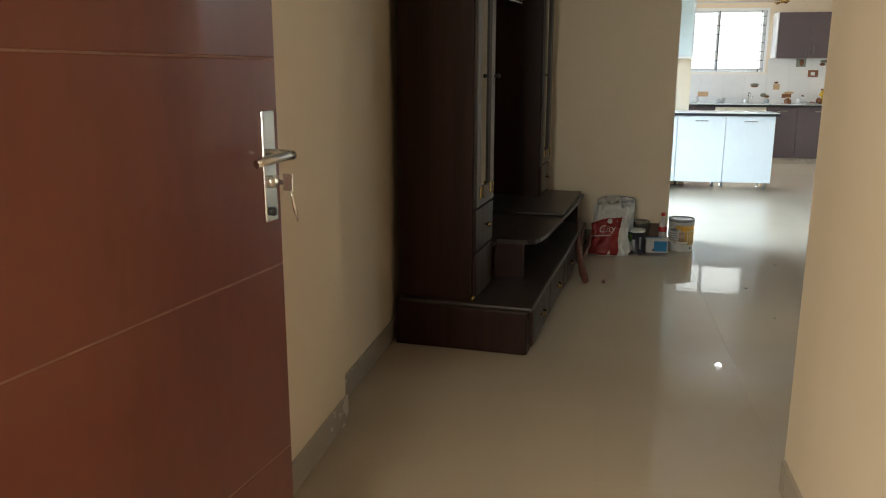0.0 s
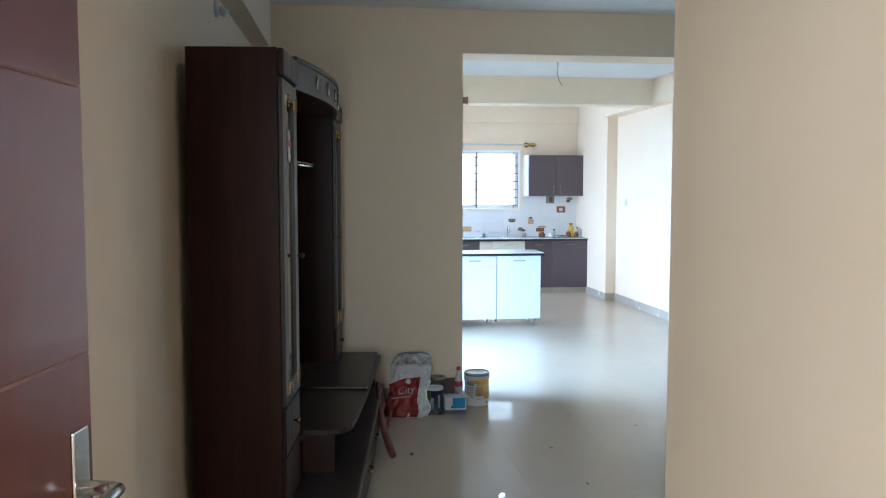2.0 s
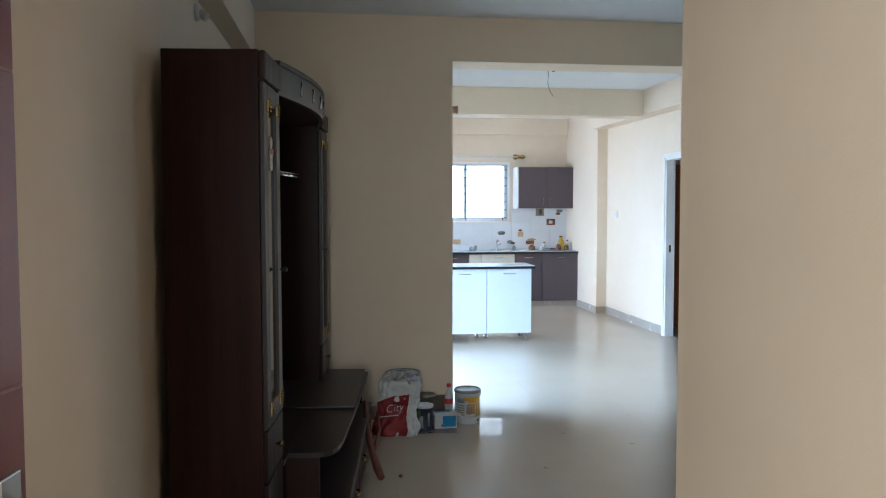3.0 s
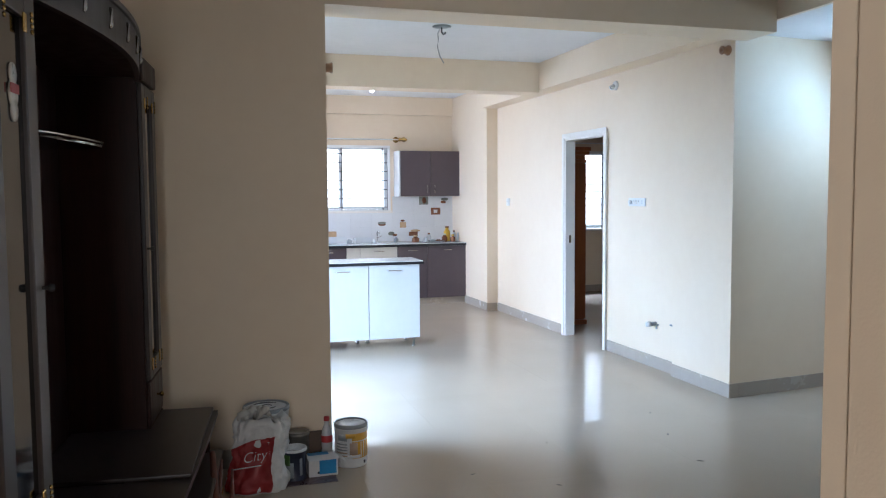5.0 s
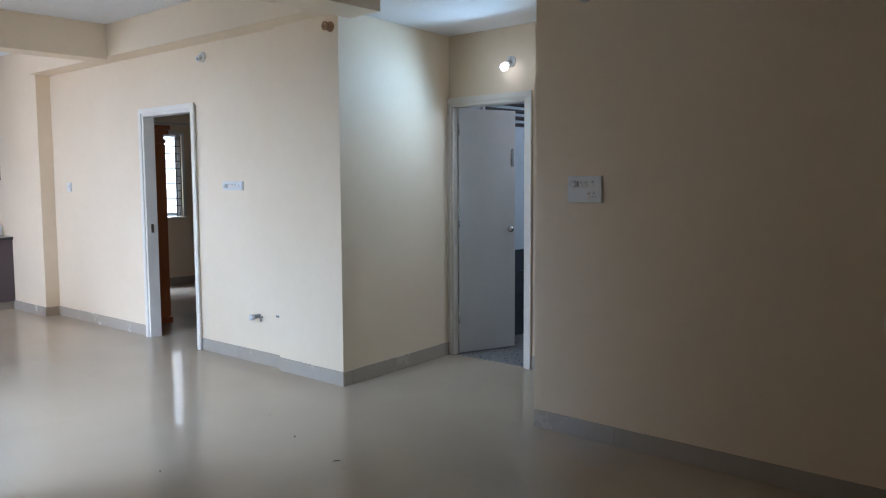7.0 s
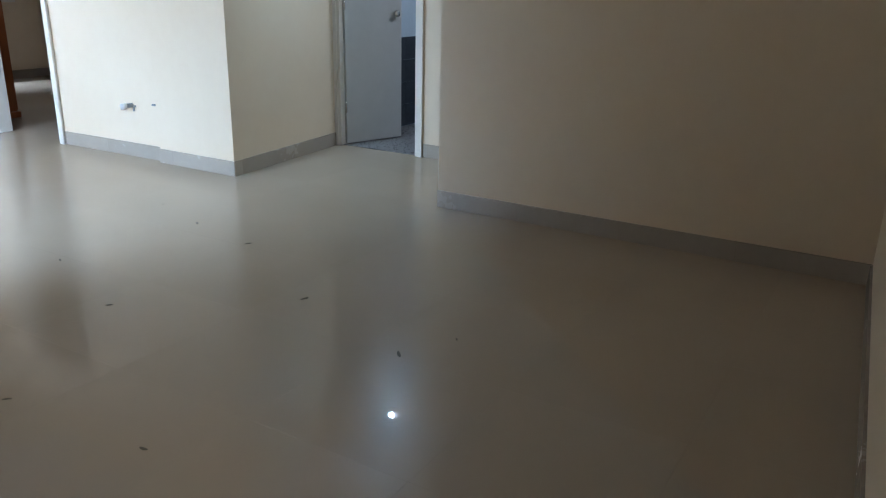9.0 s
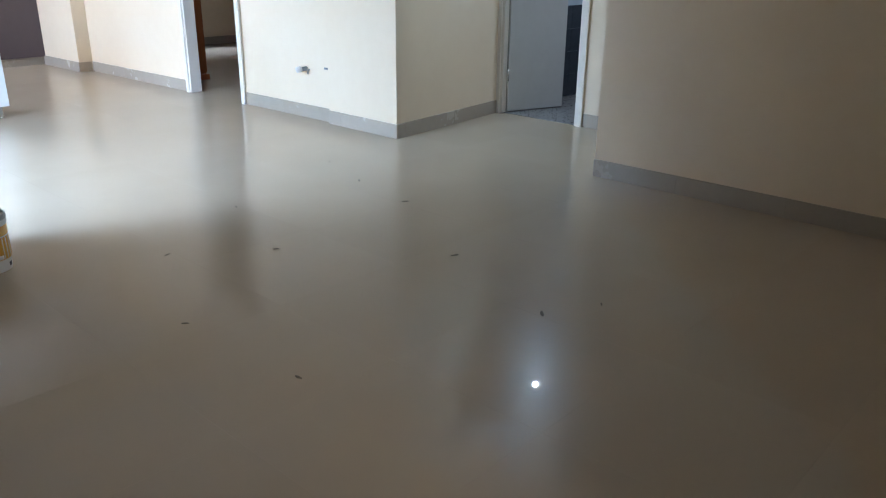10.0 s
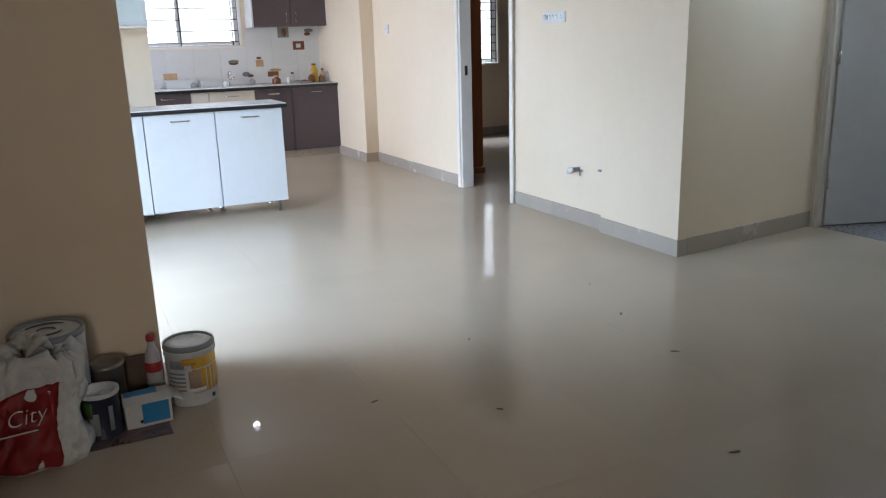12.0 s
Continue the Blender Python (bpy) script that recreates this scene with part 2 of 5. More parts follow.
def part(name, bm, material, parent=None, label="", at=None):
    ob = new(name, mesh(name, bm, material))
    ob.parent = parent
    if at is not None:
        ob.matrix_local = at
    if label:
        ob["label"] = label
    return ob


def thing(name, m, label, category, group="", kind=""):
    ob = new(name)
    ob.empty_display_size = 0.1
    ob.matrix_world = m
    return tagged(ob, label, category, group, kind)


def B():
    return bmesh.new()


def solid(name, boxes, material, label="", bevel=0.0):
    """A piece of the setting from boxes."""
    bm = B()
    for a, b in boxes:
        box(bm, a, b, bevel)
    return tagged(part(name, bm, material), label, "", "", "structure")


# ---- setting: floors, walls, ceilings ----
ZL, ZD, ZP, ZB = 2.84, 2.87, 2.61, 2.53
TOP = 3.05

floor = tagged(part("floor", box(B(), (-4.75, -6.6, -0.16), (4.2, 6.6, -0.004)), GROUT), "cream polished vitrified tile floor with dust marks", "floor", "", "structure")
solid("floor_lobby", [((-5.6, -9.0, -0.16), (-1.6, -6.6, -0.0))], TILE, "cream tiled lobby floor outside the entrance")
floor_bath = solid("floor_bathroom", [((1.30, -1.50, -0.004), (2.95, 1.20, 0.004))], GRANITE, "grey anti-skid bathroom floor")

solid("ceiling_living", [((-4.62, -5.95, ZL), (0.16, -0.42, TOP))], CEIL, "white painted ceiling")
solid("ceiling_dining", [((-4.62, -0.12, ZD), (0.12, 6.3, TOP))], CEIL, "white painted ceiling")
solid("ceiling_passage", [((0.03, -1.53, ZP), (1.29, 0.20, TOP))], CEIL, "low white painted passage ceiling")
solid("ceiling_bedroom", [((0.12, 0.27, ZD), (4.2, 6.3, TOP))], CEIL, "white painted bedroom ceiling")
solid("ceiling_bathroom", [((1.45, -1.66, 2.45), (3.1, 0.27, TOP))], CEIL, "white bathroom ceiling")
solid("ceiling_lobby", [((-5.6, -9.0, 2.84), (-1.6, -5.95, TOP))], CEIL, "white lobby ceiling")

# foyer and living
solid("wall_west", [((-4.62, -5.95, 0), (-4.355, -3.82, ZL)), ((-4.62, -3.82, 0), (-4.42, -0.42, ZL)),
                    ((-4.42, -3.82, ZB), (-4.30, -0.42, ZL))], WALL, "cream painted foyer wall with a beam above")
solid("wall_partition", [((-4.62, -0.42, 0), (-2.945, -0.12, TOP)), ((-2.945, -0.42, ZB), (0.0, -0.12, TOP))], WALL,
      "cream painted partition with a wide opening under a beam")
solid("wall_foyer_east", [((-2.865, -5.95, 0), (-2.65, -4.06, TOP))], WALL, "cream painted foyer wall")
solid("wall_entrance", [((-4.62, -6.15, 0), (-4.30, -5.95, TOP)), ((-3.15, -6.15, 0), (-2.65, -5.95, TOP)), ((-4.30, -6.15, 2.19), (-3.15, -5.95, TOP))],
      WALL, "cream painted wall round the entrance doorway")
solid("wall_lobby", [((-5.8, -9.0, 0), (-5.6, -6.15, TOP)), ((-1.6, -9.0, 0), (-1.4, -6.15, TOP)), ((-5.6, -6.15, 0), (-4.62, -5.95, TOP)),
                     ((-2.65, -6.15, 0), (-1.6, -5.95, TOP)), ((-5.6, -9.2, 0), (-4.5, -9.0, TOP)), ((-2.7, -9.2, 0), (-1.6, -9.0, TOP)),
                     ((-4.5, -9.2, 0), (-2.7, -9.0, 1.0)), ((-4.5, -9.2, 2.4), (-2.7, -9.0, TOP))], WALL, "cream painted lobby wall")

# the south wall stands a little askew, with a window
SY0, SX0, SDX, SDY = -4.02, -2.865, 3.11, 0.165


def south(s, off):
    """A plan point s metres along the south wall, off metres behind its face."""
    n = math.hypot(SDX, SDY)
    ux, uy = SDX / n, SDY / n
    return (SX0 + ux * s + uy * off, SY0 + uy * s - ux * off)


SW0, SW1, SZ0, SZ1, ST = 0.50, 1.50, 0.97, 2.15, 0.23
bm = B()
for s0, s1, z0, z1 in ((0, SW0, 0, TOP), (SW1, 3.1, 0, TOP), (SW0, SW1, 0, SZ0), (SW0, SW1, SZ1, TOP)):
    prism(bm, [south(s0, 0), south(s1, 0), south(s1, ST), south(s0, ST)], z0, z1)
tagged(part("wall_south", bm, WALL), "cream painted wall with a deep window reveal", "", "", "structure")

solid("wall_living_east", [((0.155, -4.20, 0), (0.28, -1.53, TOP)), ((0.28, -1.65, 0), (1.29, -1.53, TOP)), ((0.0, -1.53, ZP), (0.03, -0.12, TOP)), ((0.0, -1.535, ZP), (0.28, -1.53, TOP))],
      WALL, "cream painted living room wall")

# corner wall between dining room and passage, slightly askew
bm = B()
prism(bm, [(0, 0), (1.29, 0.135), (1.29, 0.27), (0.15, 0.27), (0.15, 0.74), (0.04, 0.74), (0, 0.74)], 0, TOP)
tagged(part("wall_corner", bm, WALL), "cream painted wall corner, standing slightly proud", "", "", "structure")

D1A, D1B = 1.90, 2.73


# the dining room's east wall runs slightly askew
def wx(y):
    """The x of the dining room's east wall face at y."""
    return 0.04 - 0.022 * (y - 0.76)


WALL_TURN = math.degrees(math.atan(0.022))


def askew(name, pieces, label):
    """A piece of the setting along the dining wall from (y0, y1, off0, off1, z0, z1), off measured out from the wall's face."""
    bm = B()
    for y0, y1, o0, o1, z0, z1 in pieces:
        prism(bm, [(wx(y0) + o0, y0), (wx(y0) + o1, y0), (wx(y1) + o1, y1), (wx(y1) + o0, y1)], z0, z1)
    return tagged(part(name, bm, WALL), label, "", "", "structure")


askew("wall_dining_east", [(0.74, D1A, 0, 0.10, 0, TOP), (D1B, 6.08, 0, 0.10, 0, TOP), (D1A, D1B, 0, 0.10, 2.06, TOP)], "cream painted dining room wall with the bedroom doorway")
askew("column_dining", [(4.67, 6.08, -0.145, -0.0005, 0, TOP)], "cream painted column in the kitchen corner")
askew("beam_dining_east", [(0.74, 4.67, -0.213, -0.0005, 2.585, TOP)], "cream painted beam along the dining room wall")
solid("beam_corner", [((-0.173, -0.12, 2.585), (-0.0005, 0.74, TOP))], WALL, "cream painted end of the dining room beam")
solid("beam_dining", [((-4.42, 2.93, 2.56), (-0.225, 3.18, TOP))], WALL, "cream painted ceiling beam")
D2A, D2B = -0.645, 0.085
solid("wall_passage", [((1.29, -1.66, 0), (1.41, D2A, TOP)), ((1.29, D2B, 0), (1.41, 0.27, TOP)), ((1.29, D2A, 2.06), (1.41, D2B, TOP))], WALL,
      "cream painted passage wall round the bathroom door")

# kitchen and dining, closing walls
KX0, KX1, KZ0, KZ1, KY = -2.50, -1.14, 1.28, 2.19, 6.08
solid("wall_north", [((-4.62, KY, 0), (KX0, KY + 0.22, TOP)), ((KX1, KY, 0), (0.12, KY + 0.22, TOP)), ((KX0, KY, 0), (KX1, KY + 0.22, KZ0)),
                     ((KX0, KY, KZ1), (KX1, KY + 0.22, TOP)), ((-4.42, KY - 0.07, 2.62), (-0.23, KY, TOP))], WALL, "cream painted kitchen wall with a window")
# the unseen gap at y 4.2 to 5.3 is added for the kitchen fill
solid("wall_dining_west", [((-4.62, -0.12, 0), (-4.42, 0.0, TOP)), ((-4.62, 1.16, 0), (-4.42, 4.2, TOP)), ((-4.62, 5.3, 0), (-4.42, 6.08, TOP)), ((-4.62, 0.0, 2.12), (-4.42, 1.16, TOP)), ((-4.62, 4.2, 2.16), (-4.42, 5.3, TOP))], WALL,
      "cream painted dining room wall with a wide balcony opening")
solid("wall_kitchen_stub", [((-4.42, 3.05, 0), (-2.49, 3.18, 2.56))], WALL, "cream painted stub wall behind the island cabinet")

# bedroom and bathroom shells
BX0, BX1, BZ0, BZ1 = 1.35, 2.31, 0.96, 2.14
solid("wall_bedroom", [((0.12, 6.08, 0), (BX0, 6.3, TOP)), ((BX1, 6.08, 0), (4.2, 6.3, TOP)), ((BX0, 6.08, 0), (BX1, 6.3, BZ0)), ((BX0, 6.08, BZ1), (BX1, 6.3, TOP)),
                       ((4.0, 0.27, 0), (4.2, 6.08, TOP)), ((0.15, 0.27, 0), (4.0, 0.40, TOP))], WALL, "cream painted bedroom wall with a window")
solid("wall_bathroom", [((2.95, -1.66, 0), (3.1, 1.30, TOP)), ((1.41, -1.66, 0), (2.95, -1.53, TOP)), ((1.41, 0.16, 0), (2.95, 0.266, TOP))], BATHTILE, "pale blue tiled bathroom wall")


# ---- doors and windows ----
def door_frame(name, axis_x, y0, y1, top, depth, width, label, turn=0):
    """A white frame round an opening in a wall that runs along y; y0, y1 are the clear sides."""
    root = thing(name, pose(axis_x, (y0 + y1) / 2, 0, 0, 0, turn), label, "door frame", "", "structure")
    h = (y1 - y0) / 2
    for s in (-1, 1):
        part("jamb", box(B(), (-0.02, s * h, 0), (depth, s * (h + width), top), 0.004), WHITE_PAINT, root)
        part("architrave", box(B(), (-0.032, s * (h + width * 0.45), 0), (-0.0205, s * (h + width * 1.25), top + width * 0.5), 0.003), WHITE_PAINT, root)
    part("head", box(B(), (-0.02, -h - width, top), (depth, h + width, top + width), 0.004), WHITE_PAINT, root)
    part("head_architrave", box(B(), (-0.032, -h - width * 1.25, top + width * 0.5 + 0.001), (-0.0205, h + width * 1.25, top + width * 1.3), 0.003), WHITE_PAINT, root)
    return root


f1 = door_frame("door_1", wx(2.315), 1.925, 2.705, 2.04, 0.09, 0.055, "white painted bedroom door frame with the door folded away", WALL_TURN)
part("strike_plate", box(B(), (0.02, 0.386, 0.98), (0.045, 0.3895, 1.06)), CHROME, f1)
f2 = door_frame("door_2", 1.29, -0.635, 0.075, 2.04, 0.13, 0.055, "white painted bathroom door frame")

# bathroom door leaf, ajar
leaf = thing("bathroom_door", pose(1.318, 0.068, 0.012, 0, 0, -18.0), "grey white flush bathroom door standing ajar", "door")
part("panel", box(B(), (0.0, -0.018, 0), (0.562, 0.018, 2.02), 0.003), BATHDOOR, leaf)
for z in (0.25, 1.05, 1.80):
    part("hinge", rod(B(), (-0.004, -0.02, z), (-0.004, -0.02, z + 0.09), 0.007), CHROME, leaf)
for s in (-1, 1):
    k = part("knob", lathe(B(), [(0.026, 0), (0.026, 0.006), (0.011, 0.010), (0.011, 0.03), (0.024, 0.038), (0.029, 0.052), (0.022, 0.066), (0, 0.068)], 20,
                           Matrix.Translation((0.505, s * 0.018, 1.02)) @ Matrix.Rotation(radians(90 * s), 4, "X")), CHROME, leaf, "satin steel round knob")
part("tower_bolt", box(B(), (0.52, -0.026, 1.55), (0.54, -0.018, 1.70), 0.002), CHROME, leaf)

# entrance door, swung open against the foyer wall
ed = thing("entrance_door", pose(-4.255, -5.92, 0.01, 0, 0, -8.0), "varnished red brown wooden entrance door standing open", "door")
ZG = [0.0, 0.452, 0.868, 1.285, 1.668, 2.08]
for a, b in zip(ZG, ZG[1:]):
    part("plank", box(B(), (-0.04, 0.0, a + 0.0015), (0.0, 1.02, b - 0.0015), 0.002), DOORWOOD, ed)
part("core", box(B(), (-0.0385, 0.0005, 0.001), (-0.0012, 1.0195, 2.079)), GROOVE, ed)
plate = part("lock_plate", box(B(), (0.0, 0.895, 0.965), (0.006, 0.94, 1.185), 0.003), CHROME, ed, "brushed steel lock plate", pose(0, 0.06, 0))
part("lever", tube(B(), [(0.006, 0.917, 1.10), (0.045, 0.917, 1.10), (0.058, 0.912, 1.10), (0.062, 0.88, 1.102), (0.060, 0.82, 1.098), (0.052, 0.795, 1.094)], [0.011, 0.010, 0.010, 0.010, 0.009, 0.008], 12), CHROME, plate)
part("cylinder", rod(B(), (0.004, 0.917, 1.045), (0.016, 0.917, 1.045), 0.013, 16), CHROME, plate)
part("key", box(box(B(), (0.016, 0.9155, 1.040), (0.040, 0.9185, 1.050)), (0.034, 0.9150, 1.028), (0.056, 0.9190, 1.062), 0.0015), CHROME, plate)
part("hanging_key", tube(B(), [(0.048, 0.917, 1.032), (0.051, 0.922, 1.012), (0.052, 0.928, 0.988), (0.056, 0.930, 0.965)], [0.002, 0.003, 0.004, 0.002], 6), CHROME, plate)
part("thumb_turn", lathe(B(), [(0.009, 0), (0.009, 0.006), (0, 0.007)], 14, Matrix.Translation((0.006, 0.917, 0.985)) @ Matrix.Rotation(radians(90), 4, "Y")), BLACK_PL, plate)
part("latch", box(B(), (-0.028, 1.02, 1.06), (-0.012, 1.024, 1.14)), CHROME, ed)
for z in (0.2, 1.0, 1.8):
    part("hinge", rod(B(), (0.004, -0.006, z), (0.004, -0.006, z + 0.11), 0.008), BRASS, ed)
ef = thing("door_3", pose(-3.75, -6.15, 0), "dark wooden entrance door frame", "door frame", "", "structure")
for x0, x1 in ((-0.55, -0.48), (0.53, 0.60)):
    part("jamb", box(B(), (x0, 0.02, 0), (x1, 0.19, 2.12), 0.005), DOORWOOD, ef)
part("head", box(B(), (-0.55, 0.02, 2.121), (0.60, 0.19, 2.19), 0.005), DOORWOOD, ef)


def grille_window(name, m, w, z0, z1, depth, label, mullions, bar_step, sash=True, pair=True):
    """A window in a wall: frame, sliding sashes with panes, iron grille and sill. Local x across, y outwards."""
    root = thing(name, m, label, "window", "", "structure")
    part("window_frame", box(box(box(box(B(), (0, depth * 0.5, z0), (0.035, depth * 0.5 + 0.06, z1)), (w - 0.035, depth * 0.5, z0), (w, depth * 0.5 + 0.06, z1)),
                                      (0.035, depth * 0.5, z0), (w - 0.035, depth * 0.5 + 0.06, z0 + 0.02)), (0.035, depth * 0.5, z1 - 0.02), (w - 0.035, depth * 0.5 + 0.06, z1)), ALU, root)
    if sash:
        edges = [0.035] + mullions + [w - 0.035]
        for i, (a, b) in enumerate(zip(edges, edges[1:])):
            y = depth * 0.5 + (0.012 if i % 2 else 0.036)
            s = part("sash", box(box(box(box(B(), (a - 0.015, y, z0 + 0.021), (a + 0.025, y + 0.02, z1 - 0.021)), (b - 0.025, y, z0 + 0.021), (b + 0.012, y + 0.02, z1 - 0.021)),
                                     (a + 0.025, y, z0 + 0.021), (b - 0.025, y + 0.02, z0 + 0.05)), (a + 0.025, y, z1 - 0.05), (b - 0.025, y + 0.02, z1 - 0.021)), ALU, root)
            g = part("pane", box(B(), (a + 0.026, y + 0.008, z0 + 0.051), (b - 0.026, y + 0.012, z1 - 0.051)), PANE, s)
            g.visible_shadow = False
    part("window_sill", box(B(), (-0.02, -0.012, z0 - 0.025), (w + 0.02, depth * 0.5, z0 + 0.003), 0.004), WHITE_PAINT, root)
    for a, b in (((-0.004, -0.009, z0 + 0.0035), (0.034, -0.0008, z1 - 0.034)), ((w - 0.034, -0.009, z0 + 0.0035), (w + 0.004, -0.0008, z1 - 0.034)), ((-0.004, -0.009, z1 - 0.0335), (w + 0.004, -0.0008, z1 + 0.004))):
        part("casing", box(B(), a, b, 0.003), CASING, root)
    part("grille_frame", box(box(B(), (0.012, depth * 0.28, z0 + 0.01), (0.024, depth * 0.28 + 0.012, z1 - 0.01)), (w - 0.024, depth * 0.28, z0 + 0.01), (w - 0.012, depth * 0.28 + 0.012, z1 - 0.01)), IRON, root)
    n = int((z1 - z0 - 0.06) / bar_step)
    for i in range(n + 1):
        z = z0 + 0.05 + i * bar_step
        if pair or i % 3:
            part("grille_bar", rod(B(), (0.015, depth * 0.28 + 0.006, z), (w - 0.015, depth * 0.28 + 0.006, z), 0.0058, 6), IRON, root)
    for x in ([0.09] + mullions + [w - 0.09]):
        part("grille_upright", box(B(), (x - 0.0055, depth * 0.28 - 0.002, z0 + 0.01), (x + 0.0055, depth * 0.28 + 0.014, z1 - 0.01)), IRON, root)
    return root


grille_window("window_1", pose(KX0, KY, 0), KX1 - KX0, KZ0, KZ1, 0.22, "white sliding kitchen window behind a black iron grille", [0.685], 0.125)
grille_window("window_2", pose(BX0, 6.08, 0), BX1 - BX0, BZ0, BZ1, 0.22, "sliding bedroom window behind a black iron grille", [0.47], 0.105)
ws = grille_window("window_3", Matrix.Translation((*south(SW1, 0), 0)) @ pose(0, 0, 0, 0, 0, 180 + math.degrees(math.atan2(SDY, SDX))), SW1 - SW0, SZ0, SZ1, ST, "living room window with a black iron grille in a deep reveal", [0.5], 0.11)

# glowing boards stand in for daylight beyond the panes, the bedroom's dimmer
for n, a, b, mat in (("backdrop_kitchen", (-4.2, 7.9, -1.0), (0.6, 7.92, 4.5), OUTSIDE), ("backdrop_bedroom", (0.7, 7.9, -1.0), (4.4, 7.92, 4.5), DIM_OUTSIDE)):
    tagged(part(n, box(B(), a, b), mat), "glowing backdrop for the hazy daylight beyond the windows", "", "", "structure")


# ---- wall unit in the foyer ----
def brass_corner(parent, y, z, flip):
    bm = B()
    for i in range(4):
        lathe(bm, [(0, 0), (0.006, 0.001), (0.006, 0.006), (0, 0.008)], 8, Matrix.Translation((0.367, y, z + flip * i * 0.014)) @ Matrix.Rotation(radians(90), 4, "Y"))
    part("brass_bead", bm, BRASS, parent)
    bm = B()
    box(bm, (0.362, y - 0.05 * 1, z - 0.004), (0.369, y - 0.03, z + flip * 0.05), 0.003)
    part("brass_corner", bm, BRASS, parent)


PALE_MIRROR = shader("silvered_mirror_strip", (0.36, 0.40, 0.42), 0.05, 1.0)[0]
MIRROR = shader("dark_tinted_mirror", (0.20, 0.20, 0.21), 0.06, 1.0)[0]
RED = mottled("red_print", (0.42, 0.030, 0.035), (0.52, 0.05, 0.05), 8, 0.4, 0.08)
STICK = mottled("glossy_sticker_film", (0.55, 0.52, 0.45), (0.65, 0.62, 0.55), 8, 0.3, 0.08)
unit = thing("wall_unit", pose(-4.368, -2.923, 0, 0, 0, -5.0) @ Matrix.Diagonal((1, 1, 1.011, 1)), "dark wenge wall unit with tall side cabinets and a low base", "wall unit")
part("base_box", box(B(), (-0.02, -0.03, 0.0), (0.615, 2.17, 0.205), 0.008), WENGE, unit)
part("base_top", box(B(), (0.0, -0.035, 0.206), (0.64, 2.18, 0.228), 0.010), WENGE_TOP, unit, "satin dark base top")
for y0, y1 in ((0.02, 0.55), (0.56, 1.09), (1.10, 1.63), (1.64, 2.15)):
    d = part("drawer_front", box(B(), (0.616, y0, 0.03), (0.632, y1, 0.195), 0.004), WENGE, unit)
    part("handle", tube(B(), [(0.634, (y0 + y1) / 2 - 0.04, 0.12), (0.652, (y0 + y1) / 2 - 0.03, 0.115), (0.652, (y0 + y1) / 2 + 0.03, 0.115), (0.634, (y0 + y1) / 2 + 0.04, 0.12)], 0.005, 8), BRASS, d)
for y0, y1 in ((0.0, 0.355), (1.83, 2.185)):
    c = part("tall_cabinet", box(B(), (-0.008 if y0 < 1 else 0.0, y0, 0.229), (0.345, y1, 2.07), 0.004), WENGE, unit)
    # door frame stiles and rails with a tinted mirror panel
    for a, b in (((0.346, y0 + 0.006, 0.66), (0.364, y0 + 0.085, 1.955)), ((0.346, y1 - 0.085, 0.66), (0.364, y1 - 0.006, 1.955)),
                 ((0.346, y0 + 0.086, 0.66), (0.364, y1 - 0.086, 0.74)), ((0.346, y0 + 0.086, 1.885), (0.364, y1 - 0.086, 1.955))):
        part("door_rail", box(B(), a, b, 0.004), WENGE_TOP, c)
    part("door_mirror", box(B(), (0.346, y0 + 0.0855, 0.7405), (0.352, y1 - 0.0855, 1.8845)), MIRROR, c, "dark tinted mirror panel")
    part("lower_drawer", box(B(), (0.346, y0 + 0.006, 0.46), (0.362, y1 - 0.006, 0.65), 0.004), WENGE, c)
    part("lower_drawer", box(B(), (0.346, y0 + 0.006, 0.24), (0.362, y1 - 0.006, 0.45), 0.004), WENGE, c)
    part("cornice", box(B(), (0.346, y0 + 0.001, 1.965), (0.372, y1 - 0.001, 2.068), 0.010), WENGE, c)
    for z in (0.70, 1.90):
        brass_corner(c, y0 + 0.11, z, 1 if z < 1 else -1)
        brass_corner(c, y1 - 0.05, z, 1 if z < 1 else -1)
    yk = y1 - 0.03 if y0 < 1 else y0 + 0.03
    part("knob", lathe(B(), [(0.005, 0), (0.005, 0.012), (0.011, 0.018), (0.009, 0.028), (0, 0.031)], 12, Matrix.Translation((0.364, yk, 1.24)) @ Matrix.Rotation(radians(90), 4, "Y")), BLACK_PL, c)
    part("knob", lathe(B(), [(0.005, 0), (0.005, 0.012), (0.012, 0.018), (0.010, 0.028), (0, 0.031)], 12, Matrix.Translation((0.362, (y0 + y1) / 2, 0.56)) @ Matrix.Rotation(radians(90), 4, "Y")), BRASS, c)
sticker = B()
for k, (y, z, r) in enumerate(((0.20, 1.70, 0.034), (0.20, 1.745, 0.026), (0.20, 1.66, 0.024))):
    lathe(sticker, [(0, 0.0), (r, 0.0), (r, 0.002 + 0.0008 * k), (0, 0.002 + 0.0008 * k)], 18, Matrix.Translation((0.353, y, z)) @ Matrix.Rotation(radians(90), 4, "Y"))
st = part("sticker", sticker, STICK, unit, "glossy apple-shaped sticker with a red band")
part("sticker_band", box(B(), (0.3575, 0.172, 1.700), (0.3592, 0.228, 1.722)), RED, st)
part("back_panel", box(B(), (0.0, 0.356, 0.229), (0.02, 1.829, 2.00)), WENGE, unit)
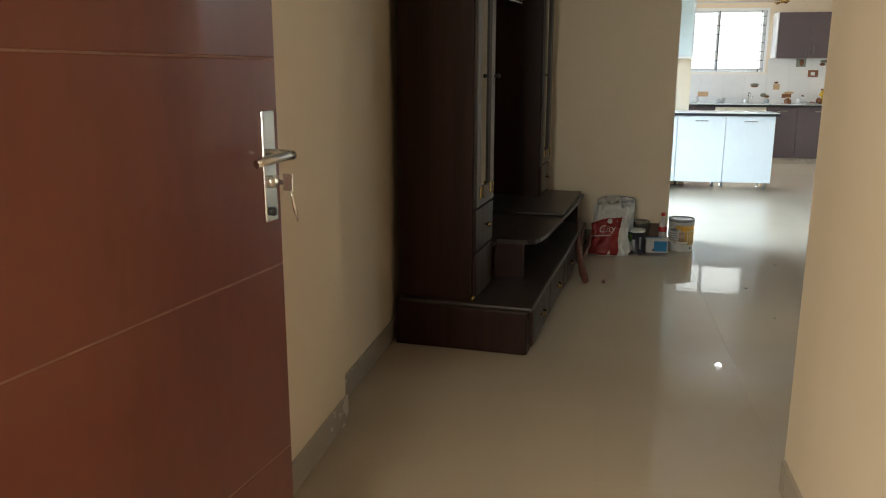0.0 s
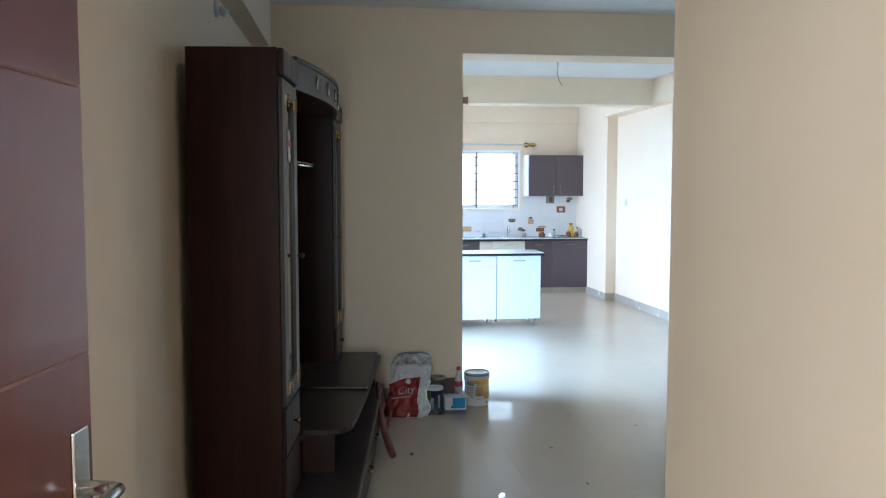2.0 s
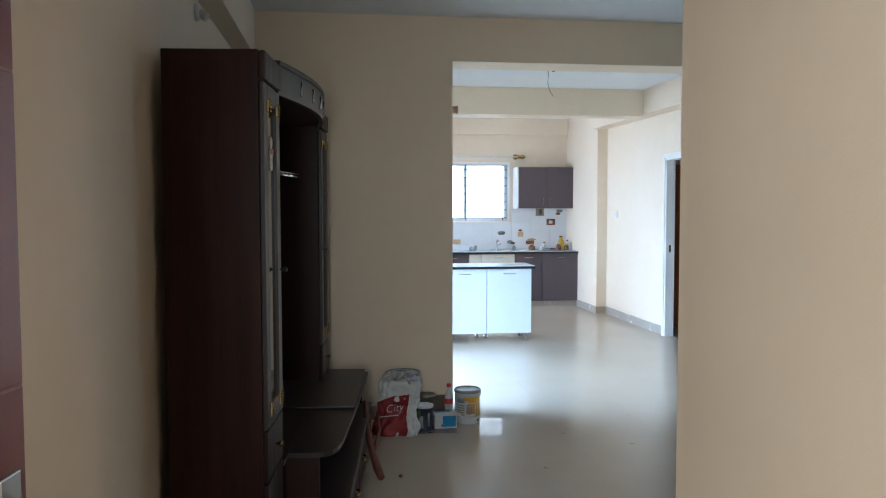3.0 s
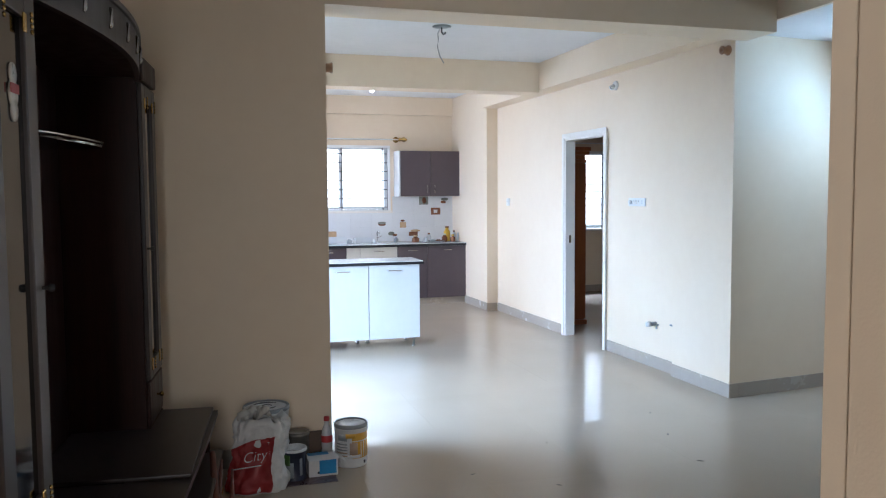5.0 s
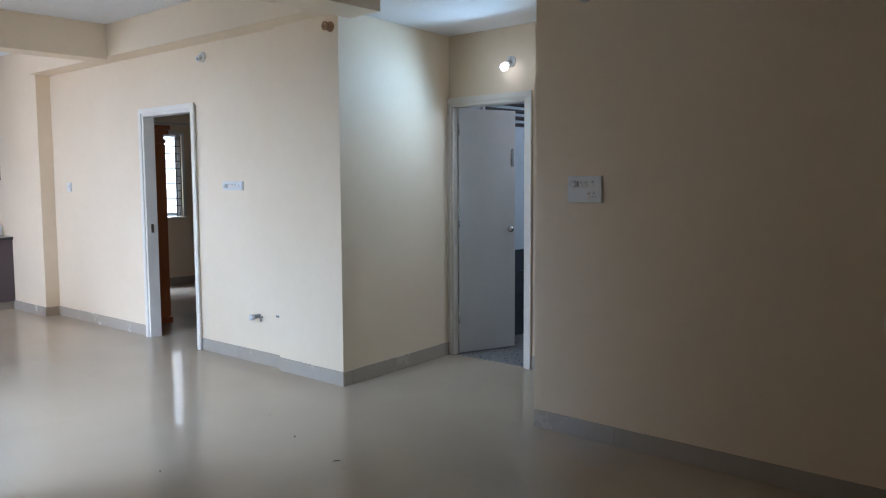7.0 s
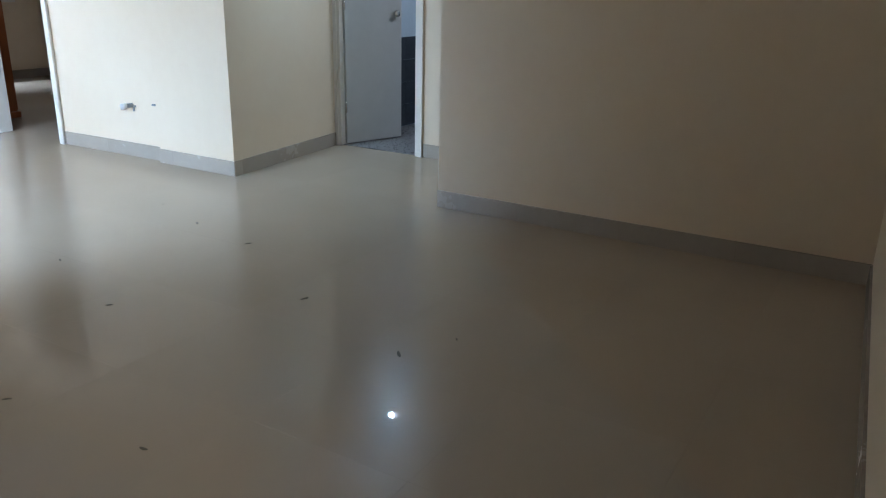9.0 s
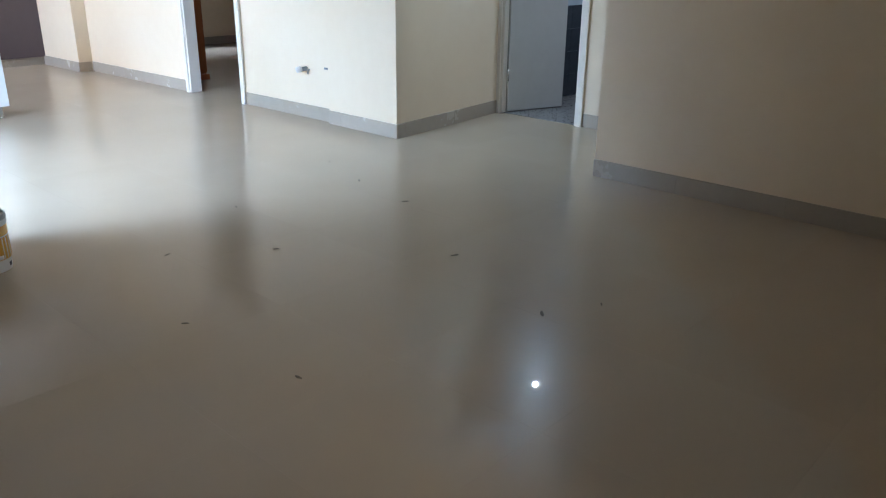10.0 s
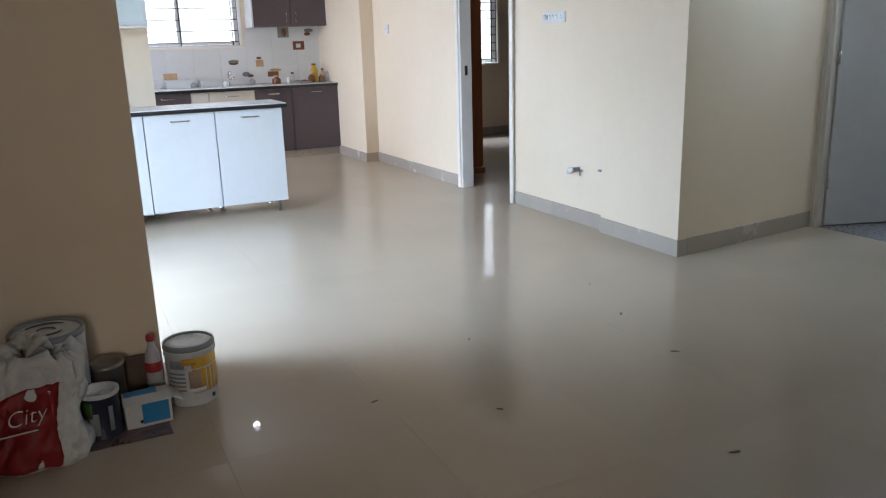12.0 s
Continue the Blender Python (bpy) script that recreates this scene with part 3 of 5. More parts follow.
# bowed canopy over the open bay
N = 20
arc = [(0.358 + 0.085 * math.sin(math.pi * i / N), 0.356 + 1.473 * i / N) for i in range(N + 1)]
bm = B()
prism(bm, arc + [(x - 0.022, y) for x, y in arc[::-1]], 1.955, 2.075)
part("canopy_front", bm, WENGE_TOP, unit)
bm = B()
prism(bm, [(0.0, 0.356)] + [(x - 0.023, y) for x, y in arc] + [(0.0, 1.829)], 1.975, 1.998)
part("canopy_board", bm, WENGE, unit)
bm = B()
prism(bm, [(x + 0.010, y) for x, y in arc] + [(x - 0.03, y) for x, y in arc[::-1]], 2.0755, 2.093)
part("canopy_moulding", bm, WENGE_TOP, unit)
for i in (4, 7, 10, 13, 16):
    x, y = arc[i]
    part("canopy_ornament", tube(B(), [(x + 0.0055, y - 0.008, 1.985), (x + 0.008, y, 2.000), (x + 0.008, y, 2.045), (x + 0.0055, y, 2.052)], [0.004, 0.007, 0.006, 0.003], 8), CHROME, unit, "small chrome ornament")
part("bay_mirror", box(B(), (0.0205, 0.40, 0.75), (0.025, 0.62, 1.62)), PALE_MIRROR, unit, "narrow mirror strip")
part("bay_divider", box(B(), (0.0205, 0.64, 0.46), (0.05, 0.68, 1.96)), WENGE, unit)
bm = B()
prism(bm, [(0.021, 0.70), (0.15, 0.72), (0.22, 0.95), (0.262, 1.25), (0.275, 1.46), (0.25, 1.55), (0.18, 1.60), (0.021, 1.62)], 1.655, 1.663)
sh = part("glass_shelf", bm, GLASS, unit, "clear glass corner shelf")
part("shelf_rail", tube(B(), [(0.155, 0.72, 1.672), (0.225, 0.95, 1.672), (0.267, 1.25, 1.672), (0.28, 1.46, 1.672), (0.254, 1.555, 1.672), (0.18, 1.605, 1.672)], 0.004, 6), CHROME, unit)
# raised platform with a swept front
sweep = [(0.47, 0.46), (0.52, 0.470), (0.555, 0.50), (0.575, 0.55), (0.588, 0.66), (0.60, 1.0), (0.612, 1.4), (0.62, 1.75)]
bm = B()
prism(bm, [(0.365, 0.46)] + sweep + [(0.62, 1.95), (0.62, 2.15), (0.365, 2.15)], 0.408, 0.430)
part("platform_top", bm, WENGE_TOP, unit, "satin dark platform with a swept front edge")
part("platform_upper", box(B(), (0.03, 1.20, 0.4305), (0.60, 2.16, 0.447), 0.006), WENGE_TOP, unit)
part("platform_back", box(B(), (0.021, 0.357, 0.408), (0.364, 1.199, 0.430)), WENGE_TOP, unit)
part("platform_end", box(B(), (0.03, 0.47, 0.229), (0.50, 0.49, 0.407)), WENGE, unit)
part("platform_end", box(B(), (0.03, 2.13, 0.229), (0.58, 2.15, 0.407)), WENGE, unit)
part("platform_divider", box(B(), (0.03, 1.30, 0.229), (0.50, 1.32, 0.407)), WENGE, unit)
part("plinth_knob", lathe(B(), [(0, 0), (0.008, 0.002), (0.012, 0.012), (0.008, 0.022), (0, 0.026)], 12, Matrix.Translation((0.36, -0.036, 0.24))), BRASS, unit)

# ---- things on the floor by the partition ----
TINWHITE = mottled("white_paint_pail", (0.62, 0.63, 0.63), (0.70, 0.71, 0.71), 8, 0.3, 0.08)
YELLOW = mottled("yellow_label_print", (0.62, 0.33, 0.03), (0.72, 0.42, 0.06), 10, 0.4, 0.08)
INK = mottled("dark_blue_label_print", (0.015, 0.018, 0.035), (0.03, 0.035, 0.06), 10, 0.35, 0.08)
TAN = mottled("tan_label_print", (0.35, 0.25, 0.18), (0.45, 0.33, 0.25), 10, 0.4, 0.08)
LIDGREY = mottled("grey_pail_rim", (0.22, 0.24, 0.25), (0.30, 0.32, 0.33), 10, 0.35, 0.08)
TIN = mottled("dented_tin", (0.20, 0.18, 0.15), (0.30, 0.27, 0.23), 12, 0.4, 0.1, metal=0.7)
SACK = mottled("white_woven_plastic", (0.55, 0.54, 0.52), (0.66, 0.65, 0.63), 7, 0.5, 0.1, 0.5, 38)
CYAN = mottled("sky_blue_carton_print", (0.02, 0.22, 0.48), (0.03, 0.28, 0.56), 8, 0.35, 0.06)
CARTON = mottled("white_carton", (0.58, 0.58, 0.57), (0.66, 0.66, 0.65), 9, 0.45, 0.06)
BARK = mottled("reddish_bare_wood", (0.10, 0.030, 0.016), (0.18, 0.06, 0.035), 6, 0.6, 0.1, 0.3, 30, stretch=(1, 1, 0.3))
PET = glass_material("clear_bottle_plastic", (0.80, 0.78, 0.78), 0.12)
PET.node_tree.nodes["Principled BSDF"].inputs["Transmission Weight"].default_value = 0.35
GREEN = mottled("green_label_print", (0.05, 0.12, 0.03), (0.09, 0.18, 0.05), 10, 0.4, 0.05)


def band(r, z0, z1, a0, a1, thick=0.0012, steps=10):
    """A curved label on a round body between two angles in degrees."""
    bm = B()
    rows = []
    for z in (z0, z1):
        rows.append([[bm.verts.new((rr * math.cos(radians(a0 + (a1 - a0) * k / steps)), rr * math.sin(radians(a0 + (a1 - a0) * k / steps)), z)) for k in range(steps + 1)] for rr in (r, r + thick)])
    for k in range(steps):
        bm.faces.new((rows[0][1][k], rows[0][1][k + 1], rows[1][1][k + 1], rows[1][1][k])).smooth = True
        bm.faces.new((rows[1][1][k], rows[1][1][k + 1], rows[1][0][k + 1], rows[1][0][k]))
        bm.faces.new((rows[0][0][k], rows[0][0][k + 1], rows[0][1][k + 1], rows[0][1][k]))
    for k in (0, steps):
        bm.faces.new((rows[0][0][k], rows[0][1][k], rows[1][1][k], rows[1][0][k]))
    bmesh.ops.recalc_face_normals(bm, faces=bm.faces[:])
    return bm


def paint_pail(m, r, h, label, cat="paint pail"):
    root = thing("paint_pail", m, label, cat)
    part("body", lathe(B(), [(0, 0.0), (r * 0.93, 0.0), (r * 0.95, 0.006), (r, h - 0.03), (r * 1.02, h - 0.028), (r * 1.02, h - 0.012), (0.0, h - 0.012)], 40), TINWHITE, root)
    part("lid", lathe(B(), [(0, h - 0.006), (r * 0.55, h - 0.006), (r * 0.58, h - 0.0045), (r * 0.84, h - 0.0045), (r * 0.87, h - 0.008), (r * 0.92, h - 0.008)], 40), TINWHITE, root)
    part("rim", lathe(B(), [(r * 0.92, h - 0.0115), (r * 0.93, h), (r * 1.0, h + 0.001), (r * 1.035, h - 0.003), (r * 1.04, h - 0.018), (r * 1.022, h - 0.020)], 40), LIDGREY, root, "dark grey moulded rim")
    return root


def paint_smear(parent, r, z, a0, a1, thick):
    """A dried curved drip of paint on a lid."""
    steps = 10
    pts = [(r * math.cos(radians(a0 + (a1 - a0) * k / steps)), r * math.sin(radians(a0 + (a1 - a0) * k / steps)), z) for k in range(steps + 1)]
    bm = tube(B(), pts, [thick * (0.4 + math.sin(math.pi * k / steps)) for k in range(steps + 1)], 8)
    for v in bm.verts:
        v.co.z = z + (v.co.z - z) * 0.12
    part("paint_smear", bm, INK, parent, "dark dried paint smear")


pail = paint_pail(pose(-2.858, -0.548, 0), 0.090, 0.235, "white paint pail with a yellow printed label")
r = 0.0888
part("label", band(r, 0.052, 0.190, -96, 0), YELLOW, pail)
part("label", band(r, 0.150, 0.182, -150, -112, 0.0018), LIDGREY, pail)
part("label", band(r, 0.166, 0.190, -118, -84, 0.0024), YELLOW, pail)
part("label", band(r, 0.075, 0.140, -104, -76, 0.0018), TAN, pail)
part("label", band(r, 0.055, 0.072, -112, -66, 0.0018), TINWHITE, pail)
part("label", band(r, 0.145, 0.150, -96, -8, 0.0018), TINWHITE, pail)
for a in (-64, -52, -38):
    part("printed_line", band(r, 0.056, 0.142, a, a + 3, 0.0018, 3), TINWHITE, pail)
for z in (0.128, 0.112, 0.096, 0.080, 0.064):
    part("printed_line", band(r, z, z + 0.007, -158, -112, 0.0018), LIDGREY if z > 0.09 else TAN, pail)
part("printed_mark", band(r, 0.018, 0.034, -50, -40), INK, pail)
hb = [(0.093 * math.cos(a), -0.01 + 0.0 * a, 0.205 - 0.06 * math.sin(a)) for a in [math.pi * k / 12 for k in range(13)]]
part("bail_handle", tube(B(), [(x, -0.092 + 0.092 * abs(x) / 0.093 * 0.9, z) for x, y, z in hb], 0.002, 6), CHROME, pail)

big = paint_pail(pose(-3.315, -0.575, 0), 0.118, 0.372, "large white paint pail standing behind the sack")

paint_smear(big, 0.052, 0.3675, -160, -20, 0.007)
paint_smear(big, 0.075, 0.3675, 40, 150, 0.009)
paint_smear(big, 0.028, 0.3675, 0, 170, 0.006)

tin = thing("paint_tin", pose(-3.182, -0.690, 0), "small dark paint tin with a white smeared lid", "paint tin")
part("body", lathe(B(), [(0, 0), (0.060, 0), (0.062, 0.004), (0.0605, 0.008), (0.0605, 0.150), (0.063, 0.153), (0.063, 0.158), (0, 0.158)], 36), INK, tin)
part("lid", lathe(B(), [(0, 0.1585), (0.050, 0.1585), (0.054, 0.166), (0.0645, 0.167), (0.0655, 0.158), (0.064, 0.152)], 36), TINWHITE, tin, "white lid with paint smears")
part("label", band(0.0605, 0.02, 0.10, -150, -100), LIDGREY, tin)
part("label", band(0.0605, 0.085, 0.14, -170, -118, 0.0018), GREEN, tin)
part("label", band(0.0605, 0.03, 0.12, -70, -55), LIDGREY, tin)

tin2 = thing("paint_tin", pose(-3.145, -0.535, 0), "old paint tin with a brown crusted lid", "paint tin")
part("body", lathe(B(), [(0, 0), (0.058, 0), (0.060, 0.004), (0.058, 0.008), (0.058, 0.185), (0.061, 0.188), (0.061, 0.195), (0, 0.195)], 36), TIN, tin2)
part("lid", lathe(B(), [(0, 0.1955), (0.045, 0.1955), (0.048, 0.203), (0.060, 0.204), (0.062, 0.194)], 36), TIN, tin2, "brown crusted lid")

carton = thing("carton", pose(-3.035, -0.655, 0, 0, 0, 2), "small white and blue cardboard carton with its flap raised", "carton")
part("body", box(B(), (-0.077, -0.058, 0.002), (0.077, 0.058, 0.095), 0.002), CARTON, carton)
part("print", box(B(), (-0.022, -0.0598, 0.014), (0.068, -0.0582, 0.088)), CYAN, carton)
part("print", box(B(), (-0.070, 0.006, 0.0955), (0.040, 0.056, 0.0965)), CYAN, carton)
part("flap", box(B(), (-0.080, -0.066, 0.0), (0.080, 0.0, 0.002)), CARTON, carton, "", pose(0, -0.002, 0.098, 6, 0, 0))
part("side_flap", box(B(), (0, -0.05, 0.0), (0.05, 0.055, 0.002)), CARTON, carton, "", pose(0.077, 0, 0.095, 0, 35, 0))
part("printed_mark", lathe(B(), [(0, 0), (0.007, 0), (0.007, 0.001), (0, 0.001)], 12, Matrix.Translation((-0.026, -0.0582, 0.024)) @ Matrix.Rotation(radians(90), 4, "X")), INK, carton)

bottle = thing("plastic_bottle", pose(-2.985, -0.50, 0), "clear plastic drink bottle with a red cap and label", "bottle")
part("body", lathe(B(), [(0, 0.002), (0.024, 0.002), (0.030, 0.010), (0.030, 0.075), (0.027, 0.085), (0.030, 0.095), (0.031, 0.15), (0.026, 0.185), (0.013, 0.220), (0.0125, 0.238), (0, 0.238)], 24), PET, bottle)
part("label", lathe(B(), [(0.0312, 0.122), (0.0318, 0.124), (0.0318, 0.158), (0.0308, 0.160)], 24), RED, bottle, "red paper label")
part("cap", lathe(B(), [(0.0145, 0.2385), (0.0155, 0.240), (0.0155, 0.258), (0.013, 0.262), (0, 0.262)], 18), RED, bottle, "red screw cap")

slab = thing("wooden_board", pose(-3.06, -0.452, 0), "short brown board leaning on the partition", "board")
part("board", box(B(), (-0.10, -0.012, 0.0), (0.10, 0.012, 0.17), 0.003), mottled("brown_fibreboard", (0.11, 0.07, 0.05), (0.16, 0.11, 0.08), 9, 0.7, 0.1), slab)
sheet = thing("plastic_sheet", pose(-3.12, -0.66, 0.0), "crumpled brown plastic sheet under the tins", "sheet")
bm = B()
bmesh.ops.create_grid(bm, x_segments=16, y_segments=14, size=0.5, matrix=Matrix.Diagonal((0.30, 0.30, 1, 1)))
for v in bm.verts:
    v.co.z = 0.0015 + 0.002 * (noise.noise(Vector((v.co.x * 30, v.co.y * 30, 3))) + 0.6)
    v.co.x += 0.01 * noise.noise(Vector((v.co.y * 16, 1, 1)))
bmesh.ops.solidify(bm, geom=bm.faces[:], thickness=0.0008)
part("film", bm, mottled("brownish_film", (0.10, 0.06, 0.06), (0.16, 0.10, 0.10), 9, 0.3, 0.1), sheet)


# sack: a slumped, pinched bag with a red printed panel
def sack_surface(u, v):
    """u round the bag 0..1, v up 0..1: a point of the crumpled sack."""
    a = 2 * math.pi * u
    z = 0.33 * v + 0.02 * noise.noise(Vector((u * 5, v * 3, 1.0))) * v
    e = 0.55
    cx, cy = math.copysign(abs(math.cos(a)) ** e, math.cos(a)), math.copysign(abs(math.sin(a)) ** e, math.sin(a))
    w = 0.140 + 0.010 * math.sin(v * 7 + 1) - 0.030 * v + 0.02 * max(0, 0.2 - v)
    d = 0.085 * (1 - 0.35 * v) + 0.01
    w, d = w * (0.93 if v < 0.04 else 1), d * (0.9 if v < 0.04 else 1)
    k = (0.022 * noise.noise(Vector((cx * 2.2, cy * 2.2, v * 4.0))) + 0.016 * (0.4 + v) * (1 - 2 * abs(noise.noise(Vector((cx * 4 + v * 3, cy * 4, v * 5))))) + 0.007 * noise.noise(Vector((cx * 11, cy * 11, v * 16))))
    return Vector(((w + k) * cx, (d + k) * cy + 0.06 * v * v, max(0.0, z))) + Vector((0.035 * v, 0, 0))


bm = B()
NU, NV = 64, 40
grid = [[bm.verts.new(sack_surface(i / NU, j / NV)) for i in range(NU)] for j in range(NV + 1)]
for j in range(NV):
    for i in range(NU):
        bm.faces.new((grid[j][i], grid[j][(i + 1) % NU], grid[j + 1][(i + 1) % NU], grid[j + 1][i])).smooth = True
bm.faces.new(grid[0][::-1])
# crumpled mouth folding inwards
prev = grid[NV]
for s, dz in ((0.80, 0.030), (0.55, 0.005), (0.30, -0.02)):
    ring = []
    for i, v in enumerate(grid[NV]):
        w = noise.noise(Vector((i * 0.37, s * 9, 2))) * 0.028
        ring.append(bm.verts.new((v.co.x * s + w, 0.05 + (v.co.y - 0.05) * s + w * 0.5, v.co.z + dz + w)))
    for i in range(NU):
        bm.faces.new((prev[i], prev[(i + 1) % NU], ring[(i + 1) % NU], ring[i])).smooth = True
    prev = ring
bm.faces.new(prev)
sack = thing("plastic_sack", pose(-3.385, -0.775, 0, 0, 0, -7), "crumpled white plastic sack with a red printed panel", "sack")
part("bag", bm, SACK, sack)
bm = B()
cols, rws = 26, 26
pts = [[None] * (cols + 1) for _ in range(rws + 1)]
for j in range(rws + 1):
    for i in range(cols + 1):
        u = 0.505 + (0.800 - 0.505) * i / cols
        p = sack_surface(u, 0.02 + (0.60 + 0.22 * i / cols) * j / rws)
        pts[j][i] = bm.verts.new(p + Vector((0.0, -0.004, 0)) + Vector((p.x, p.y, 0)).normalized() * 0.003)
for j in range(rws):
    for i in range(cols):
        bm.faces.new((pts[j][i], pts[j][i + 1], pts[j + 1][i + 1], pts[j + 1][i])).smooth = True
bmesh.ops.solidify(bm, geom=bm.faces[:], thickness=0.0006)
part("red_panel", bm, RED, sack, "red printed panel")
txt = bpy.data.curves.new("lettering", "FONT")
txt.align_x = "LEFT"
txt.body, txt.size, txt.extrude, txt.shear = "City", 0.070, 0.0006, 0.35
txt.offset = -0.0012
txt.materials.append(CARTON)
tob = new("lettering", txt)
tob.parent = sack
tob.matrix_local = pose(-0.055, -0.1055, 0.165, 80, -9, 0)
part("printed_rule", box(B(), (-0.085, -0.1155, 0.148), (0.05, -0.1140, 0.153)), CARTON, sack, "", pose(0, 0, 0, 0, -6, 0))
CLOTH = mottled("dirty_white_cloth", (0.42, 0.39, 0.34), (0.56, 0.53, 0.48), 12, 0.8, 0.1, 0.4, 60)
bundle = thing("cloth_bundle", pose(-3.385, -0.775, -0.034), "dirty white cloth stuffed in the mouth of the sack", "cloth")
for k in range(7):
    rag = B()
    a = k * 0.9
    tube(rag, [(0.09 * math.cos(a + t) * (1 - 0.5 * t), 0.06 + 0.045 * math.sin(a * 1.7 + t), 0.375 + 0.035 * math.sin(2.2 * t) + 0.01 * k % 0.02) for t in (0, 0.4, 0.8, 1.2, 1.6)], [0.006, 0.017, 0.021, 0.016, 0.006], 7)
    part("fold", rag, CLOTH, bundle)

# hand tool of bare wood leaning against the unit
tool = thing("wooden_stick", pose(-3.52, -1.66, 0.016), "reddish bare wooden stick propped against the wall unit", "stick")
part("shaft", tube(B(), [(0.0, -0.02, 0.006), (-0.018, 0.06, 0.035), (-0.04, 0.18, 0.085), (-0.062, 0.36, 0.165), (-0.072, 0.62, 0.27)], [0.020, 0.024, 0.020, 0.017, 0.013], 12), BARK, tool)
part("fork", tube(B(), [(-0.04, 0.18, 0.085), (-0.012, 0.30, 0.10), (0.01, 0.44, 0.13), (0.015, 0.60, 0.19)], [0.014, 0.012, 0.010, 0.006], 8), BARK, tool)
part("fork", tube(B(), [(-0.05, 0.25, 0.115), (-0.045, 0.40, 0.15), (-0.03, 0.60, 0.24)], [0.012, 0.009, 0.005], 8), BARK, tool)
chip = thing("plaster_chip", pose(-3.408, -1.624, 0.0), "small dark chip lying on the floor", "chip")
bm = B()
bmesh.ops.create_icosphere(bm, subdivisions=2, radius=0.012)
for v in bm.verts:
    v.co *= 1 + 0.35 * noise.noise(v.co * 120)
    v.co.z = max(0, v.co.z * 0.8 + 0.007)
part("lump", bm, BARK, chip)
DUST = mottled("dusty_debris", (0.12, 0.10, 0.075), (0.20, 0.17, 0.13), 30, 0.9, 0.05)
rnd = random.Random(4)
for x, y in ((-0.749, -0.167), (-1.679, -0.548), (-2.272, -0.922), (-1.40, -1.819), (-2.566, -1.583), (-2.52, -2.172), (-1.395, -2.562), (-1.62, -2.45), (-1.0, -1.1), (-1.9, -1.2), (-0.9, -0.62)):
    d = thing("debris_speck", pose(x, y, 0.0, 0, 0, rnd.uniform(0, 180)), "small scrap of dirt on the tile floor", "debris", "scraps on the floor")
    s = rnd.uniform(0.35, 0.75)
    bm = B()
    bmesh.ops.create_icosphere(bm, subdivisions=2, radius=0.02)
    for v in bm.verts:
        w = 1 + 0.6 * noise.noise(v.co * 60 + Vector((x, y, 0)))
        v.co = Vector((v.co.x * 1.6 * s * w, v.co.y * 0.5 * s * w, max(0, v.co.z * 0.14 + 0.001)))
    part("scrap", bm, DUST, d)


# ---- kitchen ----
def bar_handle(parent, a, b, out, r=0.005):
    """A steel bar handle between two points, standing off along out."""
    a, b, o = Vector(a), Vector(b), Vector(out)
    part("handle", tube(B(), [a, a + o * 0.8, a + o + (b - a) * 0.06, b + o - (b - a) * 0.06, b + o * 0.8, b], r, 8), CHROME, parent, "steel bar handle")


def cabinet_unit(name, x0, x1, yf, yb, z0, z1, door_mat, body_mat, label, doors, handle, group, legs=False):
    """A floor or wall unit facing -y; doors: x edges; handle 'top', 'foot' or 'none'."""
    root = thing(name, pose((x0 + x1) / 2, yf, 0), label, "cabinet", group)
    w = (x1 - x0) / 2
    part("body", box(B(), (-w, 0.02, z0), (w, yb - yf, z1), 0.002), body_mat, root)
    for a, b, za, zb in doors:
        a, b = a - (x0 + x1) / 2, b - (x0 + x1) / 2
        d = part("door", box(B(), (a + 0.0018, 0.0, za + 0.002), (b - 0.0018, 0.0185, zb - 0.002), 0.0025), door_mat, root)
        if handle == "top":
            bar_handle(d, ((a + b) / 2 - 0.065, 0, zb - 0.055), ((a + b) / 2 + 0.065, 0, zb - 0.055), (0, -0.025, 0))
    if legs:
        for x, y in ((-w + 0.05, 0.34), (w - 0.05, 0.06 if legs == "end" else 0.34), (-w + 0.05, yb - yf - 0.05), (w - 0.05, yb - yf - 0.05)):
            part("leg", lathe(B(), [(0, 0), (0.022, 0), (0.022, 0.012), (0.014, 0.016), (0.014, z0 - 0.0), (0, z0)], 14, Matrix.Translation((x, y, 0))), CHROME, root, "steel leg")
    return root


GI = "white island cabinets"
YI = 2.60
cabinet_unit("island_cabinet", -2.136, -1.63, YI, 3.04, 0.095, 0.818, CAB_WHITE, CAB_WHITE, "glossy white floor cabinet on steel legs", [(-2.136, -1.63, 0.095, 0.818)], "top", GI, "end")
cabinet_unit("island_cabinet", -2.640, -2.139, YI, 3.04, 0.095, 0.818, CAB_WHITE, CAB_WHITE, "glossy white floor cabinet on steel legs", [(-2.640, -2.139, 0.095, 0.818)], "top", GI, True)
cabinet_unit("island_cabinet", -3.25, -2.643, YI, 3.04, 0.095, 0.818, CAB_WHITE, CAB_WHITE, "glossy white floor cabinet on steel legs", [(-3.25, -2.643, 0.095, 0.818)], "top", GI, True)
iw = thing("island_worktop", pose(-2.43, 2.82, 0.819), "pale island worktop with a black front edge", "worktop")
part("slab", box(B(), (-0.83, -0.245, 0.006), (0.83, 0.228, 0.034), 0.004), COUNTER, iw)
part("edge_strip", box(B(), (-0.832, -0.25, 0.0), (0.832, -0.2455, 0.026)), BLACK_EDGE, iw, "black edge strip")
part("edge_strip", box(B(), (0.8305, -0.25, 0.0), (0.835, 0.23, 0.026)), BLACK_EDGE, iw, "black edge strip")
part("underlay", box(B(), (-0.828, -0.243, 0.0), (0.828, 0.226, 0.0055)), BLACK_EDGE, iw)

